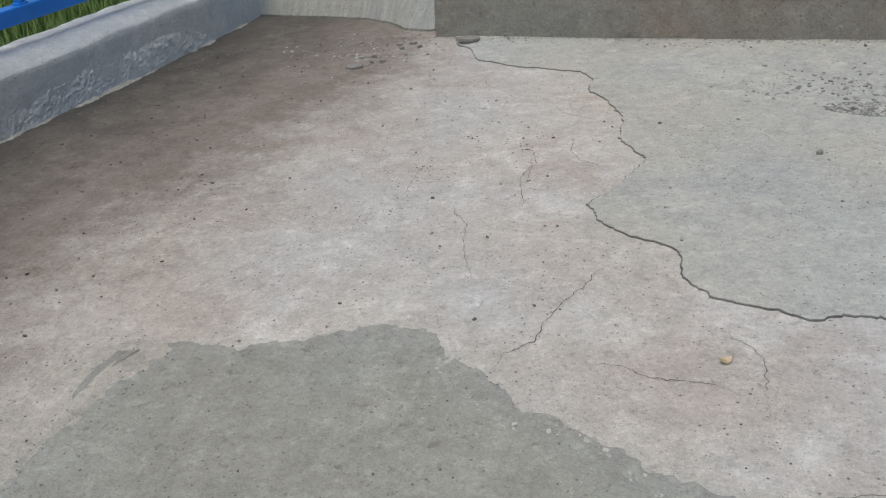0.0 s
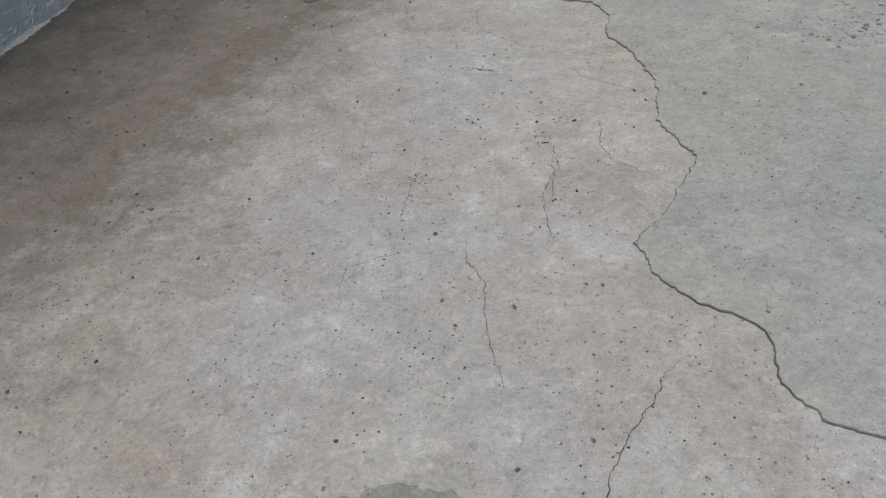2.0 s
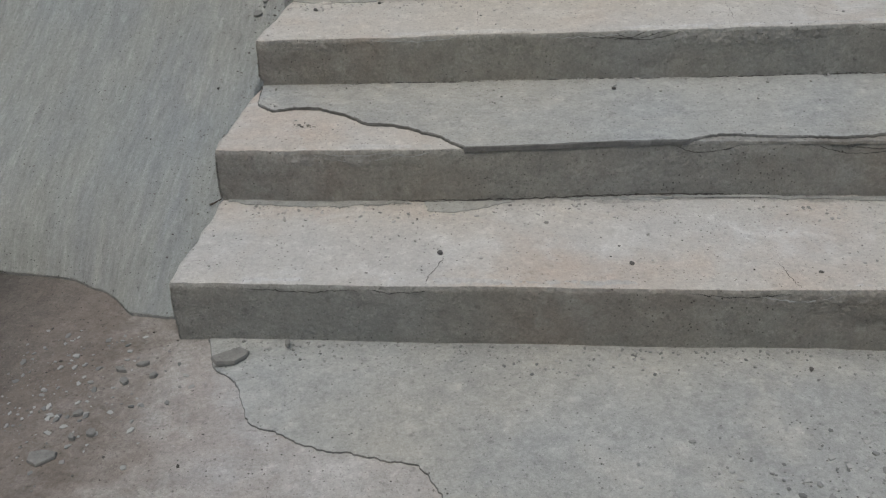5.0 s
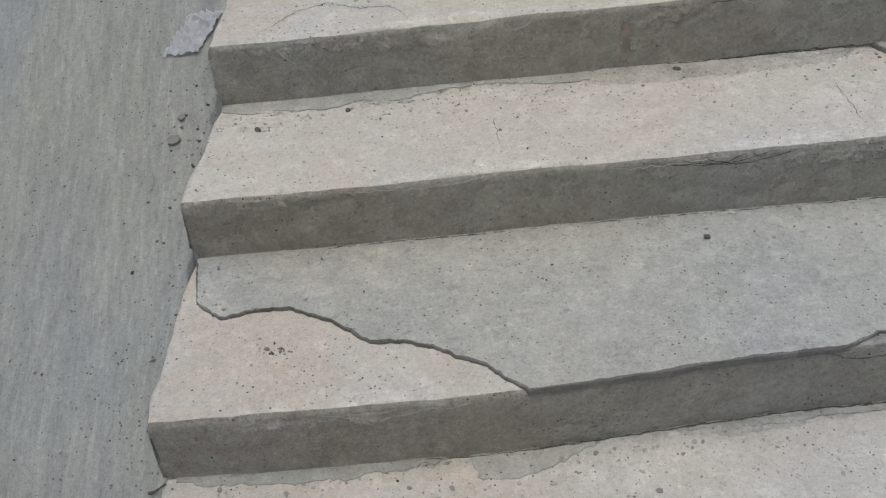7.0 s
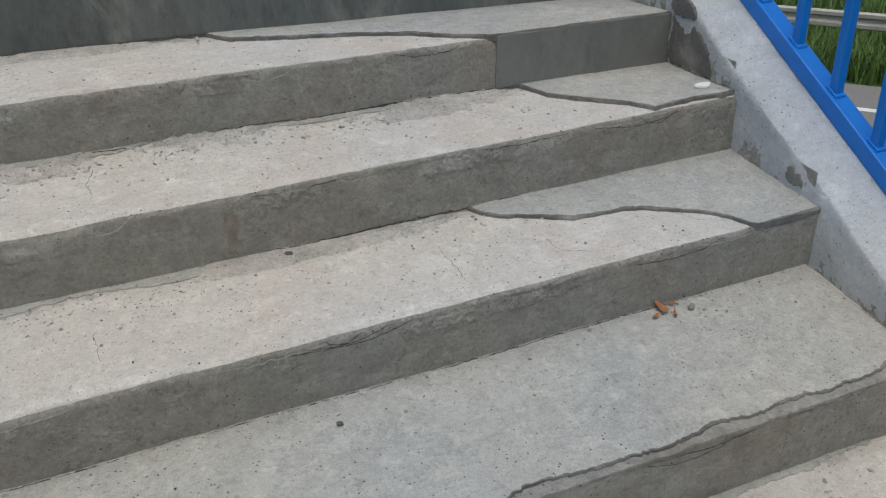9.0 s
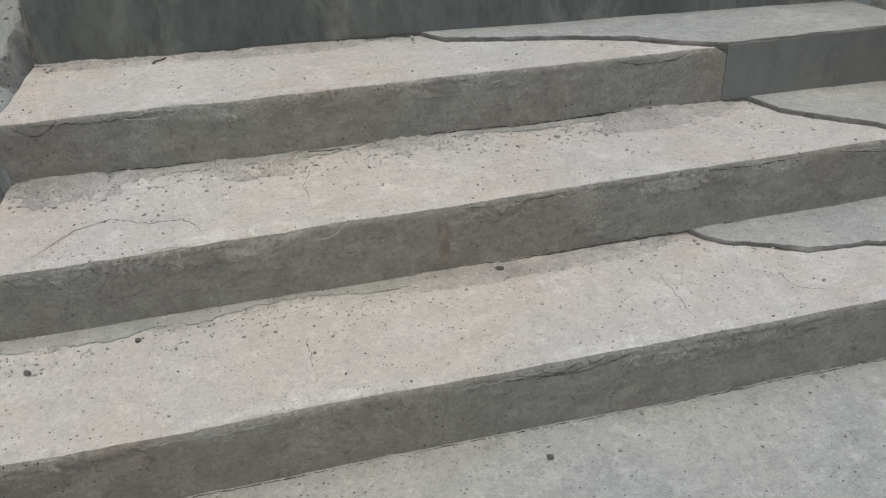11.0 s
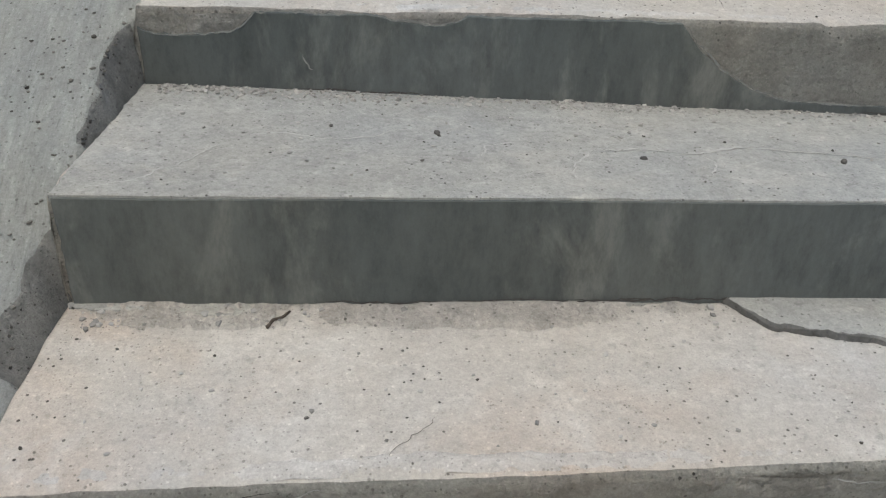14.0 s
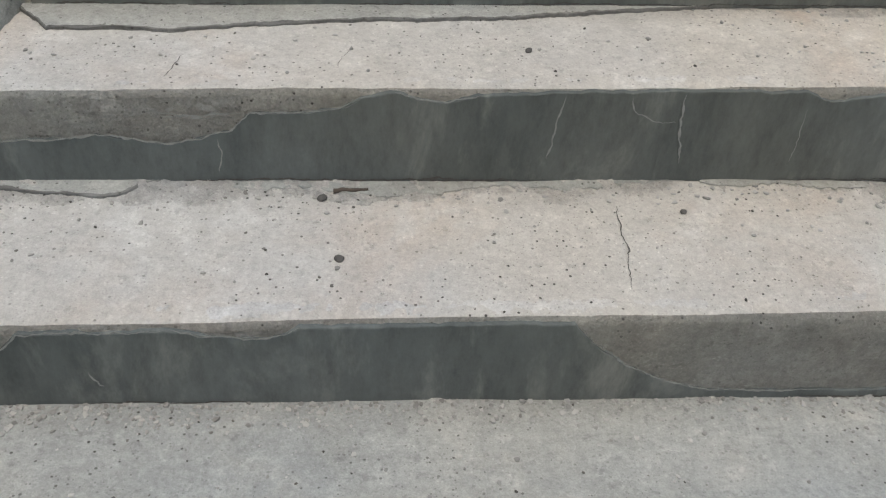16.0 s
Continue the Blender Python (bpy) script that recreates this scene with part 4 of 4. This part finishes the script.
for line, w in (([(0.165, 1.866), (0.226, 1.889), (0.298, 1.964), (0.338, 2.03)], 0.003), ([(0.333, 2.058), (0.417, 2.068), (0.492, 2.051), (0.547, 2.058), (0.591, 2.092), (0.625, 2.104)], 0.004),
                ([(0.713, 1.988), (0.722, 2.037), (0.785, 2.052)], 0.003), ([(0.56, 1.995), (0.689, 1.981)], 0.002),
                ([(0.862, 2.044), (0.886, 2.022), (0.956, 2.037), (1.053, 2.022), (1.132, 2.052), (1.25, 2.04), (1.45, 2.0)], 0.006),
                ([(0.886, 2.022), (0.852, 1.974), (0.839, 1.91)], 0.005), ([(1.059, 2.015), (1.067, 1.98), (1.047, 1.933)], 0.005)):
    n += 1
    crack(line, tread_at(6), w, steps[6], n, HEALED, "healed_crack", 0.008, 0.0072)
for k, line, w in ((1, [(0.62, 0.139), (0.586, 0.015)], 0.003), (1, [(1.37, 0.13), (1.398, 0.015)], 0.003), (1, [(1.66, 0.33), (1.70, 0.18), (1.69, 0.02)], 0.004),
                   (4, [(0.142, 1.20), (0.161, 1.223), (0.205, 1.265), (0.236, 1.306), (0.309, 1.33), (0.381, 1.291), (0.449, 1.293), (0.479, 1.253), (0.503, 1.205)], 0.003),
                   (6, [(0.40, 2.03), (0.415, 1.985)], 0.002), (4, [(0.729, 1.445), (0.698, 1.357), (0.706, 1.288)], 0.002), (3, [(1.379, 1.065), (1.382, 0.897)], 0.002), (3, [(0.657, 1.045), (0.656, 0.933)], 0.0022),
                   (3, [(1.609, 1.018), (1.62, 0.932), (1.685, 0.897)], 0.0025), (3, [(1.95, 0.97), (1.99, 0.91)], 0.0025), (7, [(1.196, 2.498), (1.19, 2.434), (1.192, 2.394), (1.177, 2.319)], 0.0032),
                   (8, [(0.545, 2.668), (0.525, 2.598)], 0.002), (8, [(0.80, 2.69), (0.77, 2.62)], 0.002), (5, [(0.62, 1.62), (0.56, 1.56)], 0.002), (4, [(1.62, 1.40), (1.68, 1.30)], 0.002)):
    n += 1
    crack(line, tread_at(k), w * 0.8, steps[k], n)

# worn strips along the nosings
rng = random.Random(78)
for k, spans in ((1, ((1.1, 1.75),)), (2, ((0.02, 0.5),)), (3, ((0.02, 0.62), (0.8, 1.9))), (4, ((0.06, 0.8), (0.95, 1.25), (1.3, 2.0))), (5, ((0.09, 0.75), (0.9, 1.15))), (7, ((0.18, 0.75),)), (8, ((0.24, 0.8), (0.86, 0.98)))):
    for x0, x1 in spans:
        crust("worn_edge", x0, x1, lambda u, k=k: hi_z(k, u, -0.009) - 0.6 * chip_of(k, u), -0.046, nosing_face(k), 0.0042 if k < 6 else 0.0022, WORN, steps[k], "worn ragged edge", 800 + k, 0.004, 0.6)
# limy ragged rims on the nosings
for k, x0, x1 in ((1, 0.03, 2.1), (2, 0.03, 0.58), (3, 0.05, 2.0), (4, 0.08, 2.0), (5, 0.11, 1.6), (7, 0.2, 2.2), (8, 0.26, 2.2)):
    crust("worn_rim", x0, x1, lambda u, k=k: nose_y(k, u) + 0.0125 + 0.75 * chip_of(k, u), 0.034, nosing_top(k), 0.002, RIM, steps[k], "pale limy rim of the worn nosing", 20 + k, 0.004, 1.8)
# scaled edges: fine pale and dark lines under the nosings
rng = random.Random(77)
for k in (1, 2, 3, 4, 5):
    for q in range(7):
        x = rng.uniform(0.1, 2.0)
        w, d = rng.uniform(0.08, 0.3), rng.uniform(0.008, 0.026)
        arc = [(x + w * f, hi_z(k, x + w * f, -0.004) - d * math.sin(math.pi * f)) for f in np.linspace(0, 1, 6)]
        n += 1
        crack(arc, riser_at(k), 0.0028, steps[k], n, HEALED if q % 2 else CRACK, "scale_line", 0.004, 0.0015)
# joints where treads meet risers
for k in range(2, 10):
    for q in range(4):
        x = rng.uniform(0.15, 1.6)
        w = rng.uniform(0.25, 0.6)
        n += 1
        crack([(x + w * f, lo_z(k, x + w * f) + 0.004 + 0.004 * rng.random()) for f in np.linspace(0, 1, 5)], riser_at(k), 0.0035, steps[k], n, CRACK, "joint", 0.004, 0.0055)


# ---- loose grit, pebbles and litter ----
PITTED = [(0.607, -1.025), (0.613, -1.059), (0.454, -0.993), (0.391, -0.762), (0.624, -0.959), (0.383, -1.20), (0.405, -1.213)]


def rubble(k, n, x0, x1, depth, seed):
    rng, out = random.Random(seed), []
    for _ in range(n):
        x = x0 + (x1 - x0) * rng.random() ** 1.4
        y = NOSE_Y[k] - 0.006 - depth * rng.random() ** 1.5
        out.append((max(x, left_x(y) + 0.012), y, tread_z(k, x, y)))
    return out


crumbs("rubble", "broken cement crumbs heaped along the riser", [(x, y, z + 0.002) for x, y, z in rubble(4, 900, 0.1, 1.6, 0.12, 701)], 0.0011, 0.0062, CHIPS, 711, 0.38)
crumbs("rubble", "broken cement crumbs heaped along the riser", [(x, y, z + 0.002) for x, y, z in rubble(3, 700, 0.05, 1.8, 0.11, 702)], 0.001, 0.0055, CHIPS, 712, 0.38)
crumbs("rubble", "broken cement crumbs along the riser", rubble(1, 420, 0.1, 2.1, 0.10, 703), 0.0015, 0.008, CHIPS, 713, 0.35)
crumbs("rubble", "broken cement crumbs along the riser", rubble(5, 120, 0.15, 1.1, 0.05, 704), 0.002, 0.009, CHIPS, 714, 0.6)
crumbs("rubble", "broken cement crumbs along the riser", rubble(7, 380, 0.2, 2.1, 0.06, 705), 0.0014, 0.007, CHIPS, 715, 0.4)
crumbs("rubble", "broken cement crumbs along the riser", [(x, y, z + 0.006) for x, y, z in rubble(6, 800, 0.2, 2.1, 0.045, 706)], 0.0022, 0.0065, CHIPS, 716, 0.5)

def on_tread(k, n, seed, back=True):
    rng, out = random.Random(seed), []
    y0, y1 = NOSE_Y[k - 1] + 0.02, NOSE_Y[k] - 0.008
    for _ in range(n):
        g = 1 - 0.9 * rng.random() ** 2.4 if back else rng.random()
        y = y0 + (y1 - y0) * g
        x = rng.uniform(left_x(y) + 0.01, right_x(y) - 0.02)
        coat = 0.010 if k == 2 or (k == 6) else 0.001
        out.append((x, y, tread_z(k, x, y) + (coat if k == 2 and y > 0.66 else 0.006 if k == 6 else 0.0)))
    return out


for k in range(1, 9):
    crumbs("grit", "fine grey cement crumbs along the riser", on_tread(k, 420 if k in (4, 6) else 300, 200 + k), 0.0012, 0.0056, CHIPS, 300 + k)
    crumbs("grit", "scattered dark crumbs on the tread", on_tread(k, 190, 400 + k, False), 0.0008, 0.0038, DARKBIT, 500 + k)
rng = random.Random(33)
spots = []
for cx, cy in PITTED:
    for _ in range(16):
        x, y = rng.gauss(cx, 0.011), rng.gauss(cy, 0.009)
        spots.append((x, y, floor_z(x, y)))
crumbs("grit", "dark crumbs in small pitted spots of the landing", spots, 0.0009, 0.0042, DARKBIT, 34, 0.4)
rng = random.Random(29)
spots = []
for _ in range(34):
    x, y = rng.gauss(0.21, 0.014), rng.gauss(0.552, 0.008)
    spots.append((x, y, tread_z(2, x, y)))
crumbs("grit", "dark brown crumbs of a pitted spot", spots, 0.0015, 0.006, DARKBIT, 28, 0.5)
spots = []
for _ in range(420):
    y = rng.uniform(0.2, 2.9)
    x = left_x(y) - 0.015 - 0.12 * rng.random() ** 2
    spots.append((x, y, ramp_z(x, y)))
crumbs("grit", "dark crumbs gathered along the edge of the ramp", spots, 0.001, 0.006, DARKBIT, 29)
crust("flaked_foot", -3.2, -0.1, lambda u: floor_z(left_curb_x(u), u) - 0.002, 0.11, lambda u, v, h: (left_curb_x(u) + h, u, v), 0.0055, CURB, left_curb, "lumpy whitewashed mortar at the foot", 37, 0.006)
crust("foot_strip", -3.2, 0.2, lambda u: left_curb_x(u) + 0.001, 0.03, lambda u, v, h: (v, u, floor_z(v, u) + h), 0.006, ROUGHCOAT, left_curb, "thin pale mortar strip along the foot", 38, 0.006)
rng = random.Random(19)
spots = []
for _ in range(420):
    x, y = rng.gauss(-0.2, 0.14), rng.gauss(-0.2, 0.16)
    if x > -0.8 and y < 0.03:
        spots.append((x, y, floor_z(x, y)))
crumbs("gravel", "broken grey cement crumbs lying in the dirt by the ramp", spots, 0.0014, 0.011, GREYBIT, 27, 0.3)
rng = random.Random(61)
spots = []
for m, w, d in BITES:
    for _ in range(26):
        y = m + w * rng.uniform(-0.8, 0.9)
        f = rng.random()
        zr = ramp_z(left_x(y), y)
        spots.append((left_x(y) - 0.005 - bite(y) * (1 - f), y, zr + (min(zr - 0.01, tread_z(min(step_under(y), 9), left_x(y), y)) - zr) * f - 0.002))
crumbs("grit", "black grit caught in the broken mortar of the ramp edge", spots, 0.001, 0.0048, PITCH, 62, 0.6)
crust("rough_patch", 1.42, 1.82, lambda u: hi_z(1, u, -0.03), -0.10, riser_at(1), 0.0045, RISER, steps[1], "coarse lumpy patch of the riser", 85, 0.005)
rng = random.Random(9)
spots = []
for _ in range(900):
    x, y = rng.uniform(0.1, 2.15), -0.012 - 0.1 * rng.random() ** 2
    spots.append((x, y, floor_z(x, y) + 0.0034))
for _ in range(420):
    x, y = rng.uniform(0.95, 2.1), rng.uniform(-1.5, -0.05)
    spots.append((x, y, floor_z(x, y) + 0.0034))
crumbs("grit", "fine grey crumbs on the screed of the landing", spots, 0.0013, 0.006, GREYBIT, 21)
spots = []
for _ in range(2600):
    x, y = rng.uniform(-0.88, 0.85), rng.uniform(-2.4, 0.05)
    if x < 0.0 or rng.random() < 0.3:
        spots.append((x, y, floor_z(x, y)))
crumbs("grit", "dark sandy grit on the dirty side of the landing", spots, 0.0009, 0.0055, DARKBIT, 22)
spots = []
for _ in range(420):
    x, y = rng.uniform(-0.6, 0.1), rng.uniform(0.15, 2.4)
    x = min(x, left_x(y) - 0.03)
    spots.append((x, y, ramp_z(x, y)))
crumbs("grit", "small crumbs on the ramp along its edge", spots, 0.0008, 0.004, DARKBIT, 23)
spots = []
for _ in range(800):
    a, r = rng.uniform(0, 6.3), rng.random() ** 0.5
    x, y = 1.445 + 0.15 * r * math.cos(a), -0.662 + 0.055 * r * math.sin(a)
    spots.append((x, y, floor_z(x, y) + 0.0034))
crumbs("gravel", "broken grey cement crumbs filling a worn hollow", spots, 0.0034, 0.012, GREYBIT, 24, 0.38)
spots = []
for _ in range(300):
    x = 1.39 + rng.gauss(0, 0.16)
    y = -0.6 + abs(rng.gauss(0, 0.15)) + rng.gauss(0, 0.03)
    spots.append((x, y, floor_z(x, y) + 0.0034))
crumbs("gravel", "loose cement crumbs scattered round the hollow", spots, 0.0034, 0.0095, GREYBIT, 25, 0.5)
layer("hollow", shape([(1.29, -0.655), (1.34, -0.612), (1.45, -0.602), (1.56, -0.612), (1.605, -0.645), (1.56, -0.70), (1.45, -0.722), (1.33, -0.70)], 0.008), floor_at, 0.0046, BROKEN, landing, "bare broken bed of a worn hollow", 26)

flake("cement_slab", "broken grey cement plate leaning at the lowest step", "cement flake", (0.142, -0.085, 0.010), 0.095, 0.05, STONE, 3, 38, 0.012, 0, (8, 4))
for i, (x, y, l, w) in enumerate([(-0.154, -0.405, 0.07, 0.045), (-0.137, -0.27, 0.025, 0.02), (-0.081, -0.331, 0.026, 0.022), (-0.117, -0.346, 0.025, 0.012), (-0.103, -0.121, 0.035, 0.014), (-0.06, -0.10, 0.03, 0.014), (-0.02, -0.14, 0.02, 0.014), (0.263, -0.031, 0.035, 0.013), (-0.08, -0.16, 0.03, 0.02)]):
    flake("cement_flake", "broken grey cement flake lying in the dirt", "cement flake", (x, y, floor_z(x, y) + (0.011 if x > 0.1 else 0.0)), l, w, STONE, 30 + i, 40 * i, 0.008)
flake("cement_flake", "small square cement flake lying on the ramp", "cement flake", (-0.04, 1.075, ramp_z(-0.04, 1.075) + 0.002), 0.032, 0.026, STONE, 51, 10, 0.008, 0, (24, 0))
flake("cement_flake", "small square cement flake lying on the ramp", "cement flake", (-0.026, 1.125, ramp_z(-0.026, 1.125) + 0.002), 0.025, 0.018, STONE, 52, 50, 0.006, 0, (24, 0))
flake("cement_flake", "small pale cement flake lying on the screed", "cement flake", (1.282, -0.99, floor_z(1.282, -0.99) + 0.0034), 0.022, 0.014, STONE, 53, 60, 0.008)


def pebble(k, x, y, size, seed, lift=0.0):
    z = tread_z(k, x, y) if k else floor_z(x, y)
    where = "tread" if k else "landing"
    stone("pebble", f"small dark pebble lying on the {where}", "pebble", (x, y, z + lift), size, DARKSTONE, seed, 0.7, "loose pebbles")


MORTAR = plain("pale_mortar", (0.42, 0.425, 0.40), 0.95, 0.15, 60)
DARKSTONE = plain("dark_pebble", (0.10, 0.096, 0.088), 0.9, 0.3, 60, 0.3)
for i, (k, x, y, s, h) in enumerate([(1, 0.607, 0.145, 0.008, 0), (1, 1.049, 0.111, 0.007, 0), (1, 1.456, 0.079, 0.005, 0), (2, 1.044, 0.753, 0.007, 0.011), (3, 1.07, 1.155, 0.010, 0), (3, 0.145, 1.075, 0.008, 0), (3, 0.34, 1.117, 0.007, 0),
                                     (6, 0.653, 2.084, 0.0055, 0.006), (6, 0.488, 2.100, 0.0035, 0.006), (6, 1.283, 2.0, 0.007, 0.006), (6, 0.96, 1.994, 0.005, 0.006), (7, 0.769, 2.382, 0.0075, 0), (7, 1.3, 2.478, 0.006, 0), (7, 0.745, 2.515, 0.008, 0), (8, 1.072, 2.675, 0.006, 0),
                                     (0, 0.905, -0.838, 0.005, 0.0035), (0, 1.682, -0.086, 0.006, 0.0035), (0, 1.42, -0.075, 0.006, 0.0035), (0, 1.582, -1.188, 0.005, 0.0035), (0, 1.474, -0.861, 0.0045, 0.0035)]):
    pebble(k, x, y, s, 60 + i, h)
twig("twig", "thin dark twig lying against the riser", (0.725, 1.505, tread_z(4, 0.725, 1.505)), (0.80, 1.503, tread_z(4, 0.8, 1.503)), 0.0035, WOOD, 1)
twig("twig", "thin black twig lying at the lowest step", (1.88, -0.016, floor_z(1.88, 0) + 0.011), (2.02, -0.012, floor_z(2.02, 0) + 0.011), 0.004, WOOD, 2)
twig("twig", "short bent twig on the dusty tread", (0.762, 2.532, tread_z(7, 0.762, 2.53) + 0.001), (0.815, 2.534, tread_z(7, 0.81, 2.53) + 0.001), 0.004, WOOD, 3)
twig("twig", "short bent twig on the dusty tread", (0.40, 1.80, tread_z(5, 0.40, 1.80)), (0.43, 1.835, tread_z(5, 0.43, 1.83)), 0.003, WOOD, 4)
twig("twig", "short twig stuck in the corner of the step", (-0.025, 0.37, ramp_z(-0.02, 0.37) + 0.002), (0.01, 0.375, 0.175), 0.003, WOOD, 5)
flake("leaf", "curled orange-brown dry leaf at the riser", "leaf", (1.818, 0.815, tread_z(2, 1.818, 0.815) + 0.013), 0.045, 0.02, LEAF, 71, 100, 0.002, 0.012)
for i, (x, y, l, w, turn) in enumerate(((1.79, 0.80, 0.022, 0.012, 20), (1.835, 0.79, 0.026, 0.010, 70), (1.85, 0.825, 0.018, 0.012, 140))):
    flake("leaf", "small torn piece of brown dry leaf", "leaf", (x, y, tread_z(2, x, y) + 0.0115), l, w, LEAF, 75 + i, turn, 0.0016, 0.008)
flake("cement_flake", "small pale cement flake near the dry leaf", "cement flake", (1.885, 0.80, tread_z(2, 1.885, 0.80) + 0.0105), 0.03, 0.018, STONE, 79, 35, 0.006)
flake("husk", "crumpled pale yellow husk on the bare concrete", "husk", (1.142, -1.866, floor_z(1.142, -1.866) + 0.001), 0.021, 0.016, HUSK, 72, 30, 0.004, 0.006)
flake("paint_flake", "white paint flake lying beside the parapet", "paint flake", (2.225, 1.262, tread_z(4, 2.22, 1.262) + 0.013), 0.065, 0.036, FLAKE, 73, 10, 0.006, 0.004)

spots = []
rng = random.Random(44)
for x, y in ((0.975, -2.10), (1.0, -2.125), (1.05, -2.16), (1.085, -2.185), (0.745, -2.0), (0.725, -1.975), (0.735, -1.955), (0.93, -2.09), (0.87, -2.09), (1.14, -2.19), (0.80, -2.06)):
    for _ in range(3):
        px, py = x + rng.gauss(0, 0.008), y + rng.gauss(0, 0.008)
        spots.append((px, py, floor_z(px, py) + 0.0032))
tagged(crumbs("mortar_spots", "flat pale mortar spots on the grey screed", spots, 0.003, 0.009, MORTAR, 45, 0.08), category="mortar spots")

# crumpled film on the ramp
bm = bmesh.new()
rows = []
for i in range(15):
    row = []
    for j in range(31):
        u, v = i / 14 - 0.5, j / 30 - 0.5
        edge = 1 + 0.2 * wob(v, 0, 0, 5, 2)
        x, y = -0.004 + 0.08 * u * edge + 0.058 * v + 0.004 * wob(u, v, 0, 9, 4), 1.31 + 0.095 * v * (1 + 0.15 * wob(u, 0, 0, 4, 3))
        row.append(bm.verts.new((x, y, ramp_z(x, y) + 0.004 + 0.022 * abs(wob(u, v * 2, 0, 5, 7)) + 0.007 * abs(wob(u, v * 2, 0, 14, 8)))))
    rows.append(row)
for a, b in zip(rows, rows[1:]):
    for j in range(30):
        bm.faces.new((a[j], b[j], b[j + 1], a[j + 1]))
bmesh.ops.solidify(bm, geom=list(bm.faces), thickness=0.0015)
tagged(part("plastic_bag", bm, FILM), "crumpled white plastic wrapper lying on the ramp", "wrapper")
